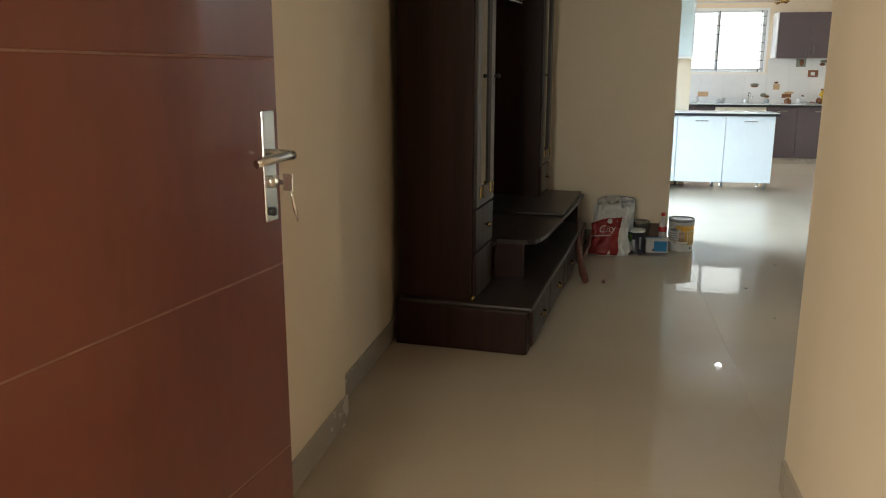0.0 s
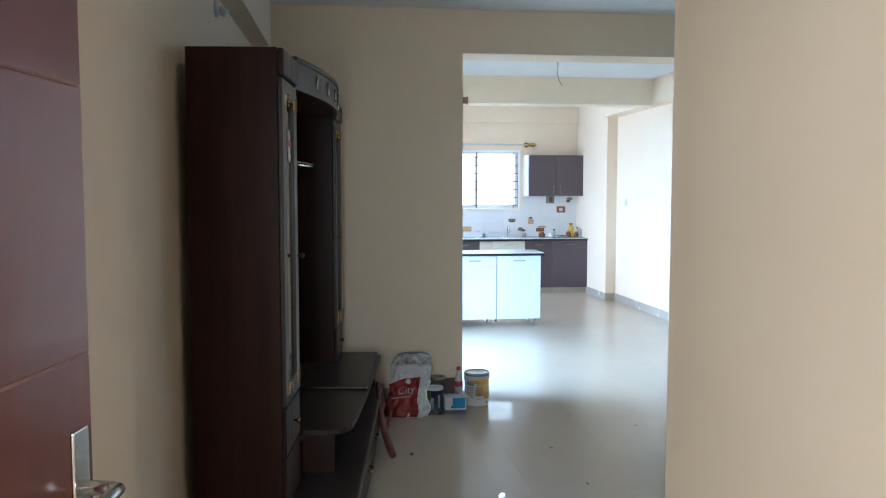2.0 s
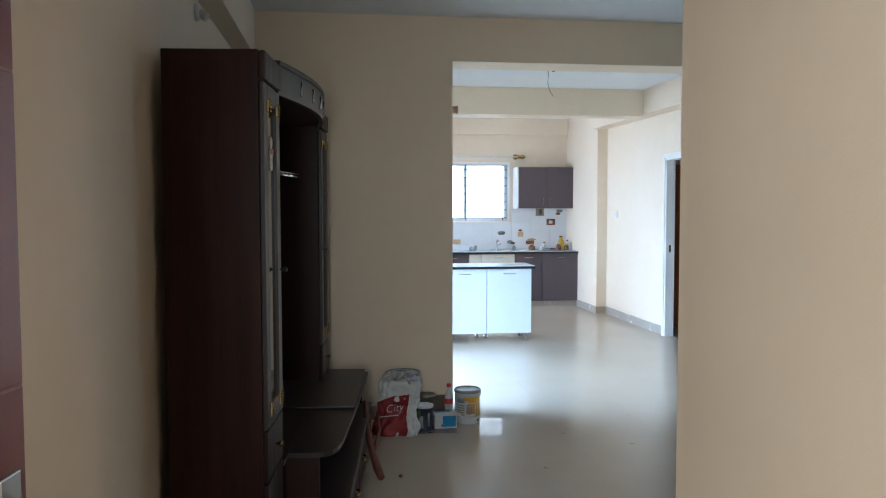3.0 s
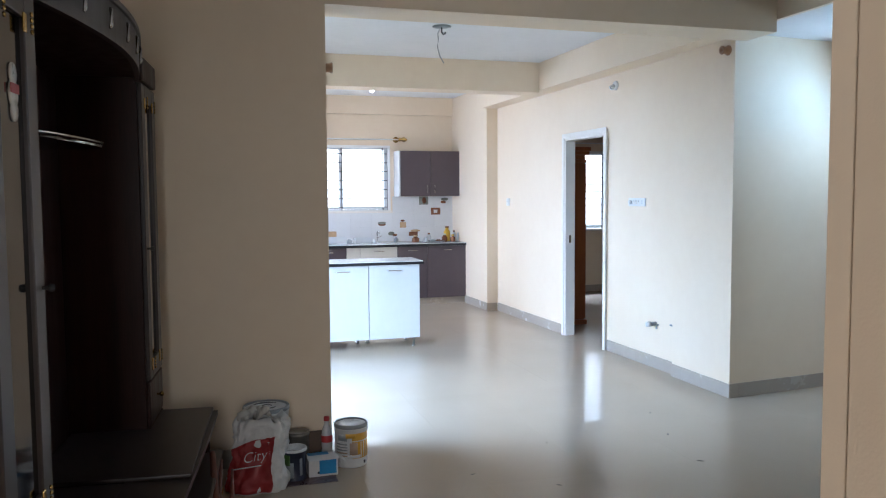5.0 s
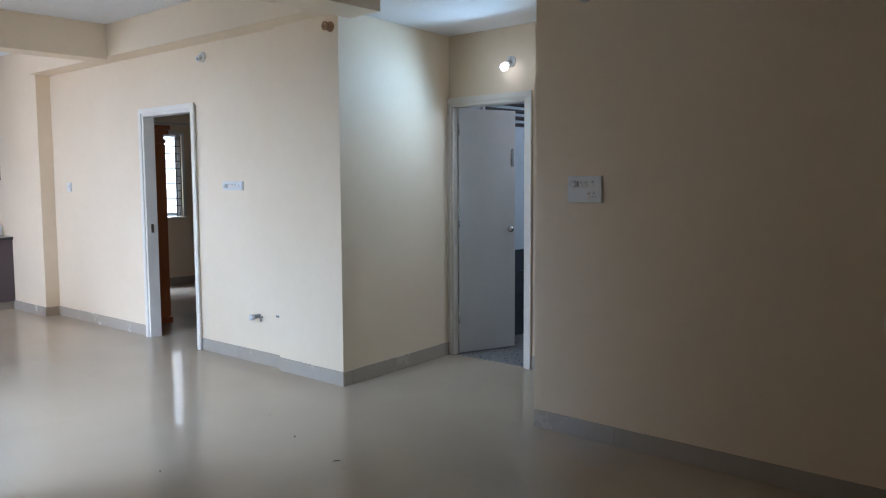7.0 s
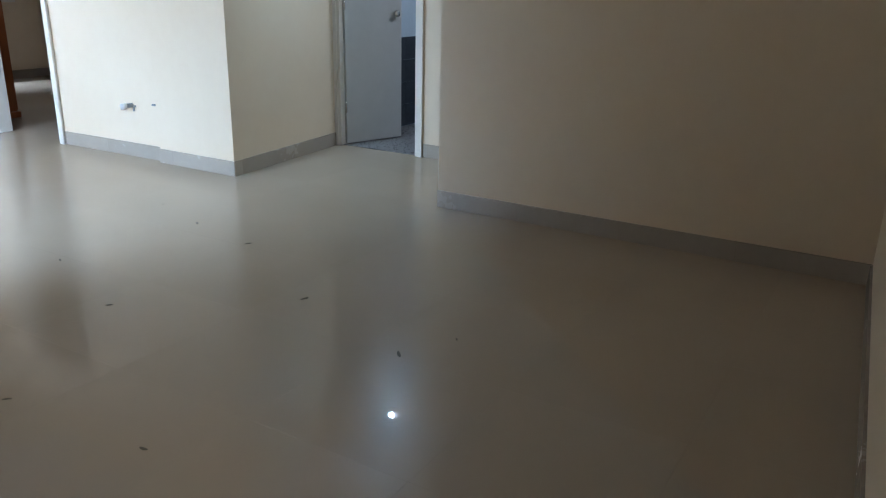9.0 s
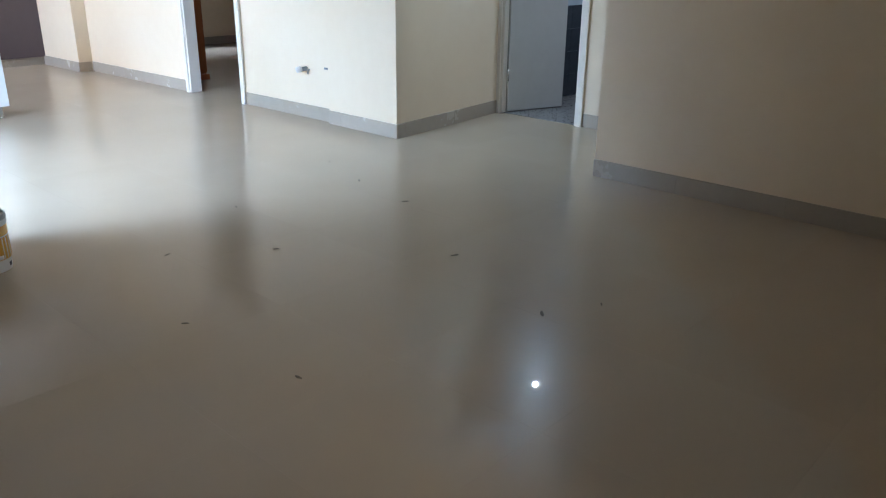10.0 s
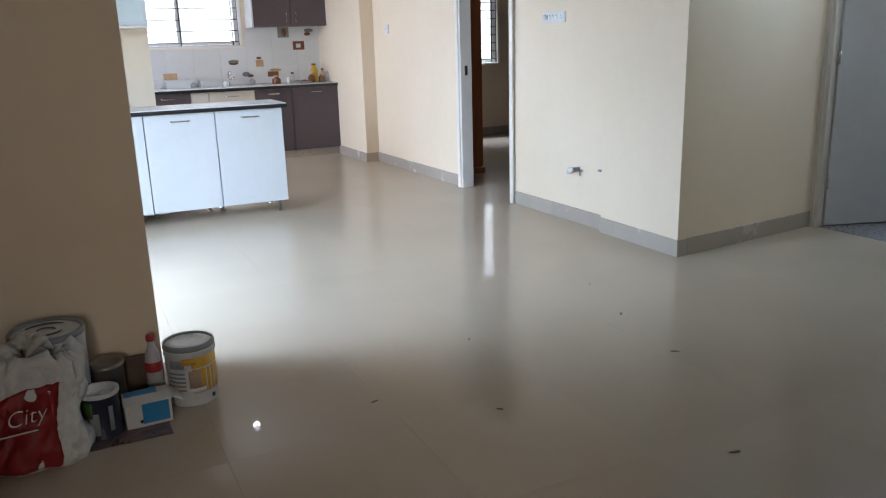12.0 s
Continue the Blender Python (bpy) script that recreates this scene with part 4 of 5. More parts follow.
YB, YW = 5.50, 6.08
GK = "kitchen base cabinets"
cabinet_unit("base_cabinet", -0.757, -0.19, YB, YW - 0.001, 0.09, 0.80, CAB_DARK, CAB_DARK, "dark aubergine kitchen base cabinet", [(-0.757, -0.19, 0.09, 0.80)], "top", GK)
cabinet_unit("base_cabinet", -1.175, -0.760, YB, YW - 0.001, 0.09, 0.80, CAB_DARK, CAB_DARK, "dark aubergine kitchen base cabinet", [(-1.175, -0.760, 0.09, 0.80)], "top", GK)
cabinet_unit("drawer_cabinet", -1.68, -1.178, YB, YW - 0.001, 0.09, 0.80, CAB_CREAM, CAB_CREAM, "cream kitchen drawer cabinet", [(-1.68, -1.178, 0.66, 0.80), (-1.68, -1.178, 0.44, 0.65), (-1.68, -1.178, 0.09, 0.43)], "top", GK)
cabinet_unit("bottle_cabinet", -1.865, -1.683, YB, YW - 0.001, 0.09, 0.80, CAB_CREAM, CAB_CREAM, "narrow cream kitchen cabinet", [(-1.865, -1.683, 0.09, 0.80)], "none", GK)
cabinet_unit("base_cabinet", -2.35, -1.868, YB, YW - 0.001, 0.09, 0.80, CAB_DARK, CAB_DARK, "dark aubergine kitchen base cabinet", [(-2.35, -1.868, 0.60, 0.80), (-2.35, -1.868, 0.09, 0.59)], "top", GK)
cabinet_unit("base_cabinet", -2.95, -2.353, YB, YW - 0.001, 0.09, 0.80, CAB_DARK, CAB_DARK, "dark aubergine kitchen base cabinet", [(-2.95, -2.353, 0.60, 0.80), (-2.95, -2.353, 0.09, 0.59)], "top", GK)
pl = thing("plinth", pose(-1.57, YB + 0.04, 0), "cream tiled plinth under the base cabinets", "plinth")
part("board", box(B(), (-1.38, 0, 0), (1.375, 0.02, 0.089)), SKIRT, pl)
kw = thing("kitchen_worktop", pose(-1.57, (YB + YW) / 2, 0.801), "pale kitchen worktop with a black front edge", "worktop")
part("slab", box(B(), (-1.40, -0.31, 0.010), (1.382, 0.288, 0.040), 0.004), COUNTER, kw)
part("edge_strip", box(B(), (-1.40, -0.318, 0.0), (1.382, -0.3105, 0.032)), BLACK_EDGE, kw, "black edge strip")
part("underlay", box(B(), (-1.398, -0.30, 0.0), (1.38, 0.286, 0.0095)), BLACK_EDGE, kw)

uc = cabinet_unit("wall_cabinet", -1.065, -0.205, 5.75, YW - 0.001, 1.48, 2.105, CAB_DARK, CAB_DARK, "dark aubergine kitchen wall cabinet with two doors", [(-1.065, -0.636, 1.48, 2.105), (-0.634, -0.205, 1.48, 2.105)], "none", "kitchen wall cabinets")
for x in (-0.055, 0.055):
    bar_handle(uc, (x, 0, 1.53), (x, 0, 1.63), (0, -0.025, 0))
part("end_panel", box(B(), (-0.4485, 0.0, 1.478), (-0.4315, 0.328, 2.107)), CAB_WHITE, uc, "white end panel")

gc = thing("glass_cabinet", pose(-3.0, 2.76, 0), "wall cabinet with frosted glass doors above the island", "cabinet", "kitchen wall cabinets")
part("body", box(B(), (-0.70, 0.02, 1.445), (0.488, 0.289, 2.10), 0.003), CAB_WHITE, gc)
for a, b in ((-0.70, -0.305), (-0.303, 0.092), (0.094, 0.488)):
    d = part("door", box(box(box(box(B(), (a, 0, 1.447), (a + 0.022, 0.019, 2.098)), (b - 0.022, 0, 1.447), (b, 0.019, 2.098)), (a + 0.022, 0, 1.447), (b - 0.022, 0.019, 1.469)), (a + 0.022, 0, 2.076), (b - 0.022, 0.019, 2.098)), ALU, gc)
    part("pane", box(B(), (a + 0.0225, 0.006, 1.4695), (b - 0.0225, 0.011, 2.0755)), FROST, d, "frosted glass pane")
part("bottom_board", box(B(), (-0.70, 0.0, 1.425), (0.492, 0.289, 1.4445), 0.003), WHITE_PAINT, gc)

# splashback: single tiles, some with painted kitchen motifs
tw, th = 0.305, 0.205
splash = thing("splashback", pose(0, YW, 0), "white glazed kitchen splashback with painted tiles", "splashback", "", "structure")
part("bedding", box(box(B(), (-2.95, -0.004, 0.842), (-0.19, -0.0008, 1.252)), (KX1 + 0.03, -0.004, 1.2525), (-0.19, -0.0008, 1.478)), WALLTILE, splash)
tile_me = mesh("tile", box(B(), (0.0008, -0.010, 0.0008), (tw - 0.0008, -0.0042, th - 0.0008), 0.0012), WALLTILE)
for i in range(9):
    for j in range(3):
        x = -0.19 - (i + 1) * tw
        if j == 2 and x + tw > KX0 and x < KX1 + 0.02:
            continue
        ob = new("tile", tile_me)
        ob.parent = splash
        ob.location = (x, 0, 0.842 + j * th)
low_me = mesh("low_tile", box(B(), (0.0008, -0.010, 0.0008), (tw - 0.0008, -0.0042, KZ0 - 0.027 - 0.842 - 2 * th), 0.0008), WALLTILE)
for i in range(3, 8):
    x = -0.19 - (i + 1) * tw
    if x > KX0 and KZ0 - 0.03 - 0.842 - 2 * th > 0.004:
        ob = new("low_tile", low_me)
        ob.parent = splash
        ob.location = (x, 0, 0.842 + 2 * th)
side_me = mesh("side_tile", box(B(), (-0.010, 0.0008, 0.0008), (-0.0042, tw - 0.0008, th - 0.0008), 0.0012), WALLTILE)
for i in range(1):
    for j in range(3):
        ob = new("side_tile", side_me)
        ob.parent = splash
        ob.location = (-0.186, -0.315 - 0.0 * i, 0.842 + j * th)
BROWN = mottled("painted_brown_motif", (0.16, 0.055, 0.025), (0.26, 0.11, 0.05), 20, 0.2, 0.05)
OLIVE = mottled("painted_grey_green_motif", (0.16, 0.17, 0.14), (0.26, 0.26, 0.21), 20, 0.2, 0.05)
OCHRE = mottled("painted_ochre_motif", (0.48, 0.30, 0.15), (0.58, 0.40, 0.24), 20, 0.2, 0.05)


def disc_motif(x, z, rx, rz, mat, parent, lift=0.0):
    bm = B()
    lathe(bm, [(0, 0), (1, 0), (1, 1), (0, 1)], 20)
    for v in bm.verts:
        v.co = Vector((v.co.x * rx, -v.co.z * 0.0012, v.co.y * rz))
    bmesh.ops.recalc_face_normals(bm, faces=bm.faces[:])
    part("motif", bm, mat, parent, "", pose(x, -0.0104 - lift, z))


def slab_motif(x0, z0, x1, z1, mat, parent, lift=0.0):
    part("motif", box(B(), (x0, -0.0116 - lift, z0), (x1, -0.0103 - lift, z1), 0.0005), mat, parent)


disc_motif(-1.265, 1.085, 0.055, 0.020, BROWN, splash)
disc_motif(-1.265, 1.105, 0.062, 0.018, OLIVE, splash, 0.0013)
slab_motif(-1.005, 1.035, -0.915, 1.115, OCHRE, splash)
disc_motif(-0.965, 1.135, 0.030, 0.016, BROWN, splash)
slab_motif(-0.72, 1.360, -0.585, 1.478, OLIVE, splash)
disc_motif(-0.645, 1.42, 0.030, 0.045, BROWN, splash, 0.0013)
disc_motif(-0.34, 1.435, 0.055, 0.022, OLIVE, splash)
disc_motif(-0.36, 1.395, 0.040, 0.020, BROWN, splash)
slab_motif(-0.545, 1.215, -0.405, 1.315, BROWN, splash)
slab_motif(-0.505, 1.240, -0.45, 1.285, CARTON, splash, 0.0013)
disc_motif(-1.13, 0.955, 0.045, 0.028, OLIVE, splash)
disc_motif(-1.08, 0.935, 0.035, 0.018, BROWN, splash)
slab_motif(-0.875, 0.915, -0.745, 0.975, BROWN, splash)
disc_motif(-0.78, 0.99, 0.07, 0.018, OCHRE, splash, 0.0013)
disc_motif(-2.22, 1.10, 0.045, 0.028, OLIVE, splash)
slab_motif(-2.06, 0.90, -1.91, 1.0, OCHRE, splash)


# worktop clutter
def jar(name, x, y, r, h, mat, label, category, cap=None):
    root = thing(name, pose(x, y, 0.8415), label, category)
    part("body", lathe(B(), [(0, 0), (r * 0.94, 0), (r, 0.008), (r, h * 0.72), (r * 0.55, h * 0.86), (r * 0.5, h), (0, h)], 20), mat, root)
    if cap:
        part("cap", lathe(B(), [(0, h), (r * 0.6, h), (r * 0.6, h + 0.02), (0, h + 0.022)], 16), cap, root)
    return root


def tub(name, x, y, w, d, h, mat, label, category):
    root = thing(name, pose(x, y, 0.8415, 0, 0, rnd.uniform(-8, 8)), label, category)
    part("wall", box(box(box(box(B(), (-w, -d, 0), (w, -d + 0.004, h)), (-w, d - 0.004, 0), (w, d, h)), (-w, -d + 0.004, 0), (-w + 0.004, d - 0.004, h)), (w - 0.004, -d + 0.004, 0), (w, d - 0.004, h)), mat, root)
    part("bottom", box(B(), (-w + 0.004, -d + 0.004, 0.0), (w - 0.004, d - 0.004, 0.005)), mat, root)
    return root


PALEPL = mottled("milky_plastic", (0.58, 0.60, 0.60), (0.66, 0.68, 0.68), 8, 0.3, 0.08)
YPL = mottled("yellow_plastic", (0.62, 0.36, 0.02), (0.70, 0.43, 0.03), 8, 0.35, 0.08)
jar("detergent_bottle", -0.37, 5.86, 0.045, 0.19, YPL, "yellow plastic detergent bottle on the worktop", "bottle", BROWN)
jar("spice_jar", -0.43, 5.78, 0.04, 0.09, BROWN, "brown jar on the worktop", "jar", CARTON)
jar("glass_jar", -0.27, 5.85, 0.025, 0.13, PALEPL, "small milky jar on the worktop", "jar", BROWN)
jar("glass_jar", -0.225, 5.80, 0.022, 0.10, PALEPL, "small milky jar on the worktop", "jar", CARTON)
tub("storage_tub", -1.95, 5.86, 0.13, 0.09, 0.09, PALEPL, "milky plastic storage tub on the worktop", "tub")
tub("storage_tub", -1.60, 5.84, 0.11, 0.08, 0.075, PALEPL, "milky plastic storage tub on the worktop", "tub")
tub("storage_tub", -2.25, 5.84, 0.10, 0.08, 0.10, PALEPL, "milky plastic storage tub on the worktop", "tub")
jar("cup", -0.70, 5.80, 0.035, 0.065, PALEPL, "white cup on the worktop", "cup")
jar("cup", -1.43, 5.76, 0.033, 0.06, PALEPL, "white cup on the worktop", "cup")
jar("cup", -1.12, 5.82, 0.034, 0.07, LIDGREY, "grey mug on the worktop", "cup")
jar("spice_jar", -0.84, 5.82, 0.05, 0.075, BROWN, "brown jar on the worktop", "jar", OCHRE)
jar("glass_jar", -0.63, 5.88, 0.03, 0.10, PALEPL, "small milky jar on the worktop", "jar", BROWN)
jar("spice_jar", -0.32, 5.74, 0.035, 0.08, BROWN, "brown jar on the worktop", "jar", YPL)
jar("cup", -1.78, 5.78, 0.04, 0.06, LIDGREY, "grey mug on the worktop", "cup")
tray = thing("steel_tray", pose(-0.56, 5.74, 0.8415), "shallow steel tray with lids on the worktop", "tray")
part("dish", lathe(B(), [(0, 0.0), (0.10, 0.0), (0.13, 0.018), (0.134, 0.020), (0.128, 0.021), (0.10, 0.005), (0, 0.004)], 28), CHROME, tray)
part("lid", lathe(B(), [(0, 0.006), (0.045, 0.006), (0.045, 0.022), (0.02, 0.034), (0, 0.036)], 18, Matrix.Translation((0.03, 0.0, 0))), BROWN, tray)
part("lid", lathe(B(), [(0, 0.006), (0.035, 0.006), (0.035, 0.03), (0, 0.034)], 18, Matrix.Translation((-0.05, 0.02, 0))), LIDGREY, tray)
tap = thing("kitchen_tap", pose(-1.35, 6.0, 0.8415), "steel kitchen tap over the sink", "tap")
part("spout", tube(B(), [(0, 0, 0), (0, 0, 0.12), (0, -0.03, 0.15), (0, -0.10, 0.15), (0, -0.13, 0.12)], 0.010, 10), CHROME, tap)
part("lever", tube(B(), [(0.0, 0, 0.06), (0.04, -0.01, 0.075), (0.06, -0.01, 0.09)], 0.006, 8), CHROME, tap)


def finial_bracket(parent, x, y, z, s=1.0):
    part("bracket", lathe(B(), [(0, 0), (0.028 * s, 0), (0.028 * s, 0.006), (0.010 * s, 0.012), (0.010 * s, 0.06), (0, 0.06)], 14, Matrix.Translation((x, y + 0.065, z)) @ Matrix.Rotation(radians(90), 4, "X")), BRASS, parent)
    part("finial", lathe(B(), [(0, 0), (0.022, 0.004), (0.030, 0.024), (0.017, 0.040), (0.030, 0.060), (0.036, 0.085), (0.020, 0.115), (0, 0.135)], 14, Matrix.Translation((x + 0.02, y, z)) @ Matrix.Rotation(radians(90), 4, "Y")), BRASS, parent, "turned brass finial")


cr = thing("curtain_rod", pose(-1.75, 6.01, 2.275), "thin curtain rod with turned brass finials over the window", "curtain rod")
part("rod", rod(B(), (-0.95, 0, 0), (0.74, 0, 0), 0.009, 12), ALU, cr)
finial_bracket(cr, 0.70, 0, 0, 1.5)
cr2 = thing("curtain_rod", pose(1.9, 6.0, 2.26), "thin curtain rod over the bedroom window", "curtain rod")
part("rod", rod(B(), (-0.95, 0, 0), (0.62, 0, 0), 0.009, 12), ALU, cr2)
finial_bracket(cr2, 0.60, 0, 0)

# ---- fixtures ----
ROSE = mottled("brown_bracket_wood", (0.30, 0.16, 0.08), (0.42, 0.24, 0.13), 20, 0.35, 0.08)


for x, y, z, ang in ((0.0, 0.075, 2.50, -90), (-2.945, -0.27, 2.21, 90)):
    root = thing("rod_bracket", pose(x, y, z, 0, ang, 0), "round brown curtain rod socket on the wall", "bracket", "curtain rod sockets")
    part("rose", lathe(B(), [(0, 0), (0.036, 0), (0.036, 0.010), (0.026, 0.016), (0.026, 0.045), (0.031, 0.050), (0.031, 0.058), (0.016, 0.058), (0.014, 0.03), (0, 0.03)], 20), ROSE, root)
    part("screw", lathe(B(), [(0, 0.031), (0.006, 0.031), (0.006, 0.034), (0, 0.035)], 8), CHROME, root)


def lamp_holder(x, y, z, turn, lit=False):
    """An angled wall batten holder; turn: degrees about z so that local -x faces the room."""
    root = thing("lamp_holder", pose(x, y, z, 0, 0, turn), "white angled wall lamp holder" + (" with a lit bulb" if lit else " without a bulb"), "lamp holder", "wall lamp holders")
    part("rose", lathe(B(), [(0, 0), (0.042, 0), (0.042, 0.012), (0.032, 0.022), (0, 0.022)], 24, Matrix.Rotation(radians(-90), 4, "Y")), PLASTIC, root)
    tip = Matrix.Translation((-0.020, 0, 0)) @ Matrix.Rotation(radians(-125), 4, "Y")
    part("socket", lathe(B(), [(0, 0), (0.018, 0), (0.021, 0.02), (0.021, 0.045), (0.017, 0.047), (0.015, 0.03), (0, 0.03)], 20, tip), PLASTIC, root)
    if not lit:
        part("contacts", lathe(B(), [(0, 0.031), (0.0145, 0.031), (0.0145, 0.040), (0, 0.041)], 14, tip), BLACK_PL, root)
    return root, tip


lamp_holder(-4.42, -1.954, 2.455, 180)
lamp_holder(wx(1.73), 1.73, 2.477, WALL_TURN)
lamp_holder(0.155, -1.849, 2.434, 0)
lh, tip = lamp_holder(1.29, -0.50, 2.345, 0, True)
bulb = part("bulb", lathe(B(), [(0, 0.030), (0.014, 0.031), (0.016, 0.048), (0.028, 0.066), (0.031, 0.085), (0.026, 0.104), (0.013, 0.116), (0, 0.118)], 24, tip), BULB, lh, "glowing white LED bulb")
bulb.visible_shadow = False
kl = thing("ceiling_lamp", pose(-1.70, 4.50, ZD), "bare lit bulb in a white ceiling holder", "lamp")
part("rose", lathe(B(), [(0, 0), (0.045, 0), (0.045, -0.014), (0.02, -0.03), (0.02, -0.06), (0, -0.06)], 24), PLASTIC, kl)
kb = part("bulb", lathe(B(), [(0, -0.060), (0.014, -0.061), (0.016, -0.078), (0.028, -0.10), (0.031, -0.12), (0.026, -0.14), (0.013, -0.152), (0, -0.154)], 24), BULB, kl, "glowing white LED bulb")
kb.visible_shadow = False

fan = thing("fan_hook", pose(-1.716, 1.485, ZD), "ceiling fan hook plate with a loose grey wire", "hook")
part("plate", lathe(B(), [(0, 0), (0.075, 0), (0.078, -0.006), (0.04, -0.012), (0, -0.012)], 28), LIDGREY, fan)
part("hook", tube(B(), [(0.0, 0, -0.012), (0.0, 0, -0.05), (0.012, 0, -0.065), (0.028, 0, -0.06), (0.03, 0, -0.045)], 0.006, 8), IRON, fan)
part("wire", tube(B(), [(-0.01, 0, -0.012), (-0.035, 0.0, -0.06), (-0.03, 0.0, -0.11), (-0.038, 0.0, -0.17), (-0.02, 0.0, -0.24), (0.015, 0.0, -0.30)], 0.004, 6), LIDGREY, fan)


def switch_plate(name, m, w, h, holes, label):
    """A modular plate facing local -x, w along y."""
    root = thing(name, m, label, "switch plate")
    part("plate", box(B(), (-0.012, -w / 2, -h / 2), (0, w / 2, h / 2), 0.004), PLASTIC, root)
    part("surround", box(B(), (-0.014, -w / 2 + 0.012, -h / 2 + 0.012), (-0.0122, w / 2 - 0.012, h / 2 - 0.012), 0.002), PLASTIC, root)
    for kind, y, z in holes:
        if kind == "switch":
            part("rocker", box(B(), (-0.0185, y - 0.009, z - 0.018), (-0.0142, y + 0.009, z + 0.018), 0.002), WHITE_PAINT, root)
            part("rocker_mark", box(B(), (-0.0192, y - 0.004, z + 0.004), (-0.0186, y + 0.004, z + 0.014)), LIDGREY, root)
        elif kind == "knob":
            part("regulator", lathe(B(), [(0, 0), (0.019, 0), (0.017, 0.014), (0, 0.016)], 20, Matrix.Translation((-0.0142, y, z)) @ Matrix.Rotation(radians(-90), 4, "Y")), PLASTIC, root)
            part("regulator_mark", box(B(), (-0.0152, y - 0.028, z - 0.016), (-0.0142, y - 0.018, z + 0.016)), LIDGREY, root)
        else:
            for dy, dz, r in ((0, 0.010, 0.004), (-0.010, -0.007, 0.003), (0.010, -0.007, 0.003)):
                part("socket_hole", lathe(B(), [(0, 0), (r, 0), (r, 0.0008), (0, 0.0008)], 10, Matrix.Translation((-0.0142, y + dy, z + dz)) @ Matrix.Rotation(radians(-90), 4, "Y")), BLACK_PL, root)
    return root


switch_plate("switch_plate", pose(0.155, -1.861, 1.393), 0.215, 0.145, [("knob", 0.062, 0.028), ("switch", 0.018, 0.028), ("switch", -0.012, 0.028), ("switch", -0.055, 0.030), ("switch", -0.030, -0.032), ("socket", -0.062, -0.032)],
             "white wall switch plate with a fan regulator and socket")
switch_plate("switch_plate", pose(wx(1.345), 1.345, 1.413, 0, 0, WALL_TURN), 0.27, 0.072, [("knob", 0.095, 0), ("switch", 0.04, 0), ("switch", 0.0, 0), ("switch", -0.04, 0), ("socket", -0.09, 0)], "long white wall switch plate beside the bedroom door")
switch_plate("switch_plate", pose(1.29, -0.80, 1.30), 0.09, 0.09, [("switch", 0.0, 0)], "small white switch plate beside the bathroom door")
switch_plate("switch_plate", pose(wx(4.30), 4.30, 1.40, 0, 0, WALL_TURN), 0.09, 0.09, [("switch", 0.0, 0)], "small white switch plate on the dining wall")
sp = thing("pipe_stub", pose(wx(1.035), 1.035, 0.385), "capped white pipe stub standing out of the wall", "pipe")
part("pipe", rod(B(), (0, 0, 0), (-0.055, 0.012, -0.004), 0.017, 16), LIDGREY, sp)
part("cap", rod(B(), (-0.05, 0.011, -0.004), (-0.085, 0.018, -0.006), 0.023, 16), PLASTIC, sp)
part("tail", tube(B(), [(0, -0.03, -0.005), (-0.02, -0.036, -0.014), (-0.022, -0.038, -0.04)], 0.008, 8), LIDGREY, sp)
sp2 = thing("wall_plug", pose(0.04, 0.775, 0.405), "small grey cable end at the wall", "cable")
part("cable", tube(B(), [(0, 0, 0), (-0.018, 0.006, 0.003), (-0.026, 0.022, 0.004)], 0.008, 8), LIDGREY, sp2)

# ---- bedroom and bathroom beyond the doors ----
wd = thing("wardrobe", pose(0.205, 3.30, 0), "orange brown wooden wardrobe with a moulded cornice", "wardrobe")
part("carcass", box(B(), (0.0, 0.01, 0.06), (0.30, 1.3, 1.93), 0.004), REDWOOD, wd)
part("base_moulding", box(B(), (-0.0, -0.012, 0.0), (0.325, 1.31, 0.059), 0.012), REDWOOD, wd)
part("neck_moulding", box(B(), (-0.0, -0.006, 1.84), (0.315, 1.305, 1.88), 0.008), REDWOOD, wd)
part("cornice", box(B(), (-0.0, -0.022, 1.931), (0.34, 1.32, 1.975), 0.012), REDWOOD, wd)
part("cornice_top", box(B(), (-0.0, -0.032, 1.976), (0.352, 1.33, 2.02), 0.008), REDWOOD, wd)
part("door", box(B(), (0.301, 0.02, 0.07), (0.318, 0.64, 1.83), 0.004), REDWOOD, wd)
part("door", box(B(), (0.301, 0.645, 0.07), (0.318, 1.28, 1.83), 0.004), REDWOOD, wd)

dado = thing("dado", pose(2.94, 0, 0), "dark tiled dado in the bathroom", "dado", "", "structure")
dm = mesh("tile", box(B(), (-0.012, 0.001, 0.001), (0.0, 0.299, 0.199), 0.001), BATHDARK)
for i in range(9):
    for j in range(4):
        ob = new("tile", dm)
        ob.parent = dado
        ob.location = (0.006, -1.52 + i * 0.3, 0.01 + j * 0.2)
dado2 = thing("dado", pose(1.42, 0.16, 0), "dark tiled dado in the bathroom", "dado", "", "structure")
dm2 = mesh("tile", box(B(), (0.001, -0.012, 0.001), (0.299, 0.0, 0.199), 0.001), BATHDARK)
for i in range(5):
    for j in range(4):
        ob = new("tile", dm2)
        ob.parent = dado2
        ob.location = (i * 0.3, -0.001, 0.01 + j * 0.2)
lv = thing("ventilator", pose(2.35, 0.145, 1.93, 0, 0, 90), "dark louvred bathroom ventilator", "ventilator")
for k in range(5):
    part("louvre", box(B(), (-0.02, -0.30, 0.0), (0.0, 0.60, 0.028), 0.002), BLACK_PL, lv, "", pose(0, 0, 0.06 * k, 0, 25, 0))
part("frame", box(box(B(), (-0.015, -0.33, -0.03), (0.012, -0.30, 0.33)), (-0.015, 0.60, -0.03), (0.012, 0.63, 0.33)), ALU, lv)
rail = thing("towel_rail", pose(2.93, 0.2, 2.10), "dark towel rail on the bathroom wall", "rail")
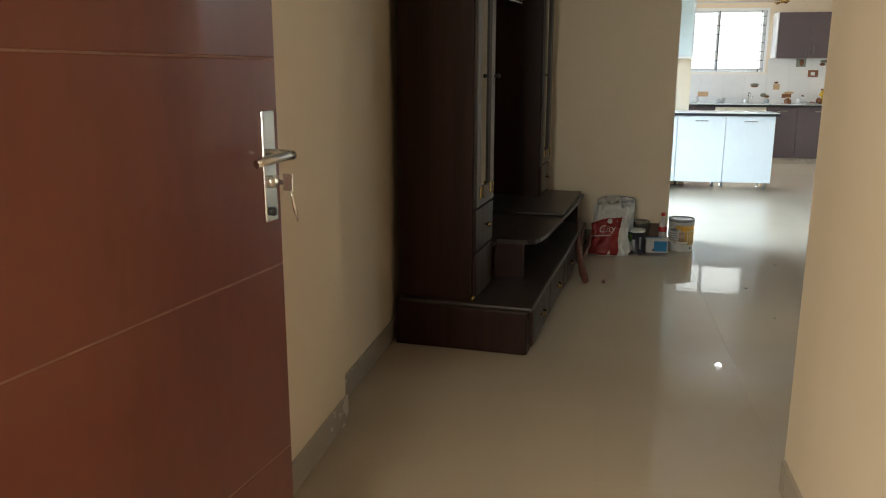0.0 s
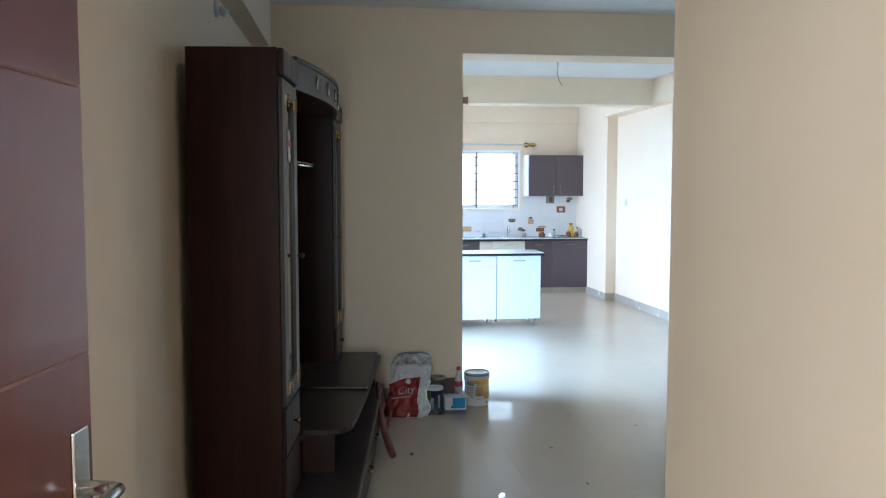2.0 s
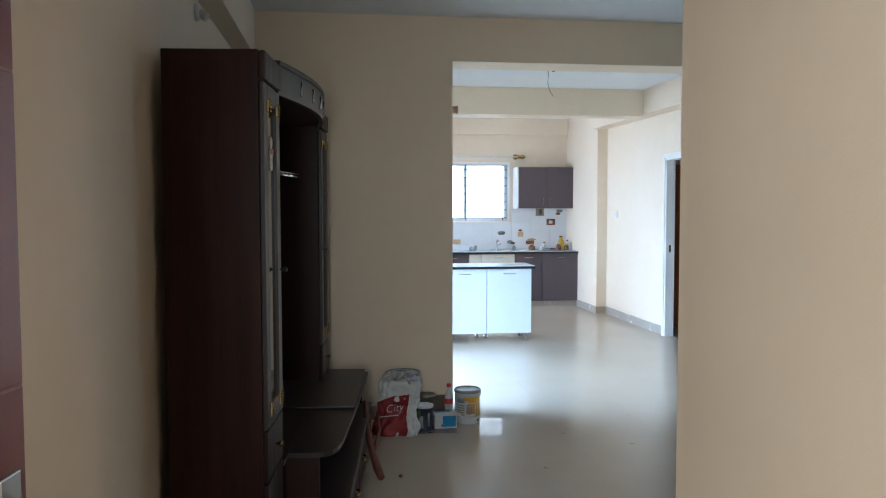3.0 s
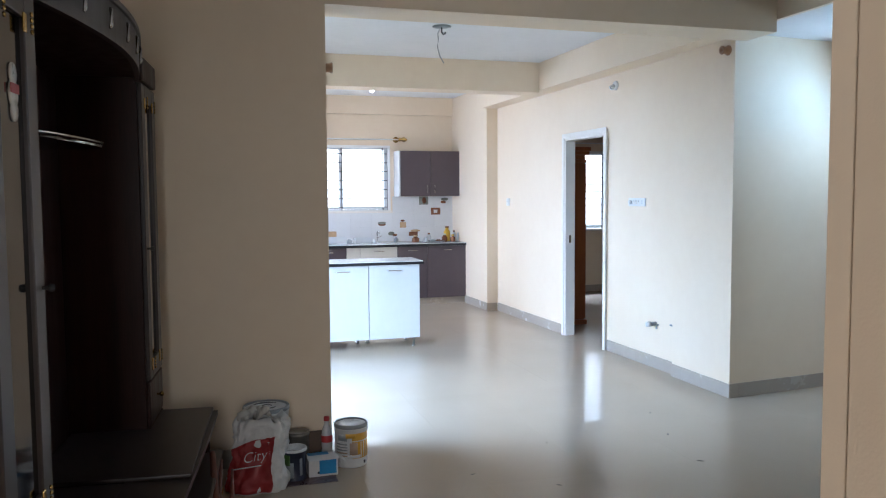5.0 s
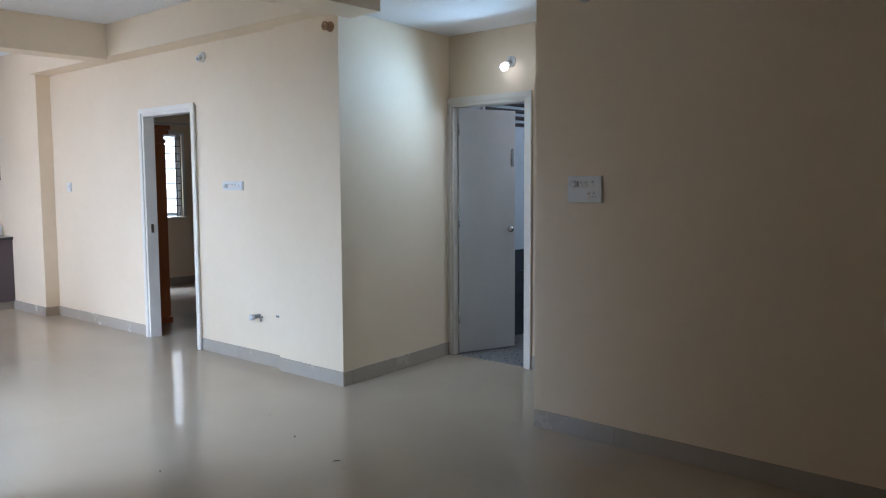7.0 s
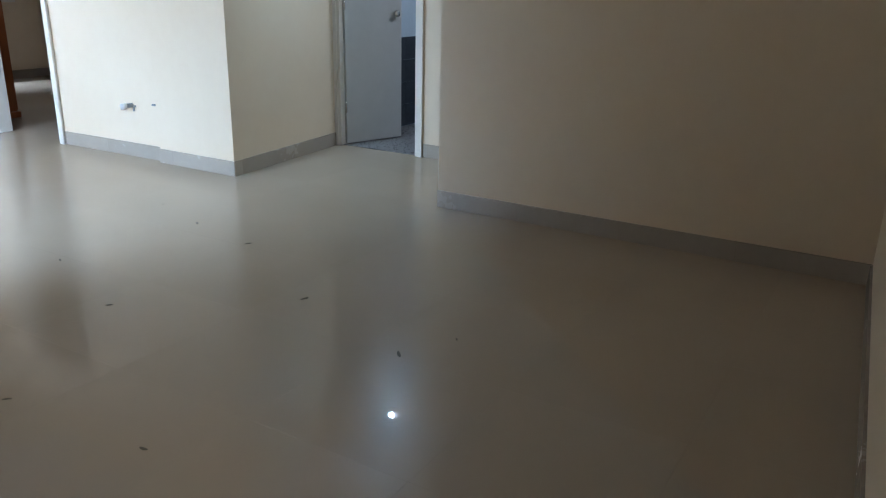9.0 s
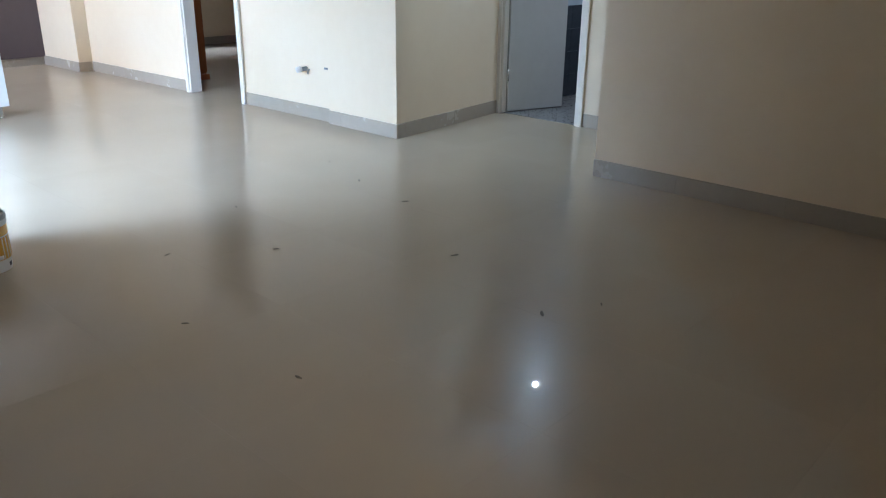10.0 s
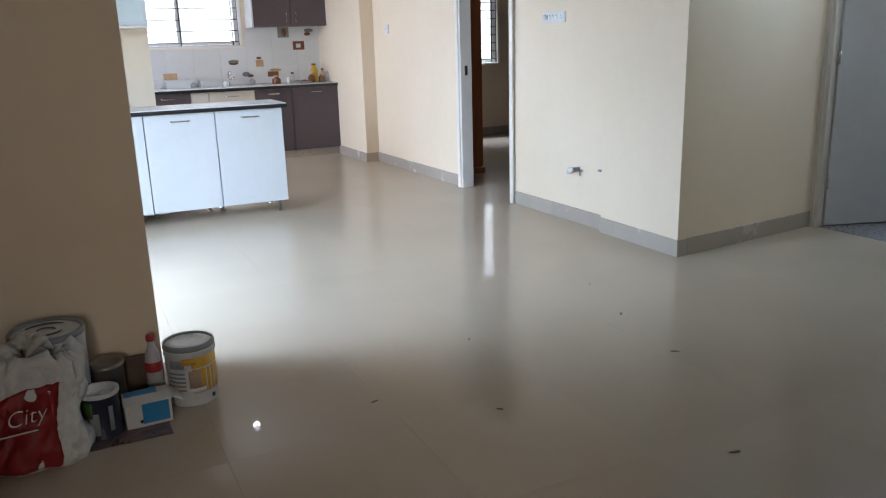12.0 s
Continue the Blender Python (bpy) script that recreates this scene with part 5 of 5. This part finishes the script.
part("bar", rod(B(), (-0.05, -0.45, 0), (-0.05, 0.55, 0), 0.012, 10), BLACK_PL, rail)
for y in (-0.4, 0.5):
    part("bracket", rod(B(), (-0.05, y, 0), (0.012, y, 0), 0.010, 8), BLACK_PL, rail)


# ---- skirting and floor tiles ----
def skirting(name, a, b, h=0.102, t=0.011):
    """Skirting tiles along the plan line a to b; the room lies to the left of it."""
    a, b = Vector((*a, 0)), Vector((*b, 0))
    ang = math.degrees(math.atan2(b.y - a.y, b.x - a.x))
    L = (b - a).length
    root = thing(name, pose(a.x, a.y, 0, 0, 0, ang), "grey beige skirting tiles along the wall", "skirting", "", "structure")
    part("bedding", box(B(), (0, -0.0005, 0.0005), (L, t * 0.6, h - 0.002)), GROUT, root)
    n = max(1, math.ceil(L / 0.6))
    for i in range(n):
        x0, x1 = i * 0.6, min(L, i * 0.6 + 0.6)
        if x1 - x0 > 0.01:
            part("skirting_tile", box(B(), (x0 + 0.0006, 0.0, 0.0008), (x1 - 0.0006, t, h), 0.0015), SKIRT, root)


skirting("baseboard_1", (-4.355, -3.82), (-4.355, -5.9))
skirting("baseboard_2", (-4.42, -0.42), (-4.42, -3.82))
skirting("baseboard_3", (-2.945, -0.42), (-4.42, -0.42))
skirting("baseboard_4", (-2.865, -5.9), (-2.865, -4.03))
skirting("baseboard_5", (0.155, -3.862), (0.155, -1.53))
skirting("baseboard_6", south(0.0, 0), south(3.0, 0))
skirting("baseboard_7", (0.0, -0.0112), (0.0, 0.74))
skirting("baseboard_8", (wx(0.752), 0.752), (wx(1.855), 1.855))
skirting("baseboard_9", (wx(2.775), 2.775), (wx(4.658), 4.658))
skirting("baseboard_10", (wx(4.658) - 0.145, 4.658), (wx(5.52) - 0.145, 5.52))
skirting("baseboard_11", (wx(4.67) - 0.145, 4.67), (wx(4.67) - 0.012, 4.67))
skirting("baseboard_12", (1.27, 0.133), (0.0, 0.0))
skirting("baseboard_13", (1.29, -1.53), (1.29, -0.705))
skirting("baseboard_14", (4.0, 6.08), (0.18, 6.08))
skirting("baseboard_15", (0.12, 1.86), (0.12, 0.42))

S = 0.60
floor_tile = mesh("floor_tile", box(B(), (0.00015, 0.00015, -0.0038), (S - 0.00015, S - 0.00015, 0.0), 0.0002), TILE)
for i in range(-8, 7):
    for j in range(-11, 11):
        x, y = i * S + 0.16, j * S + 0.10
        if x + S < -4.62 or x > 4.0 or y + S < -6.5 or y > 6.2 or (x > 0.3 and y < -1.7) or (x > 0.9 and y < 0.0 and x > 1.25):
            continue
        ob = new("floor_tile", floor_tile)
        ob.parent = floor
        ob.location = (x, y, 0)
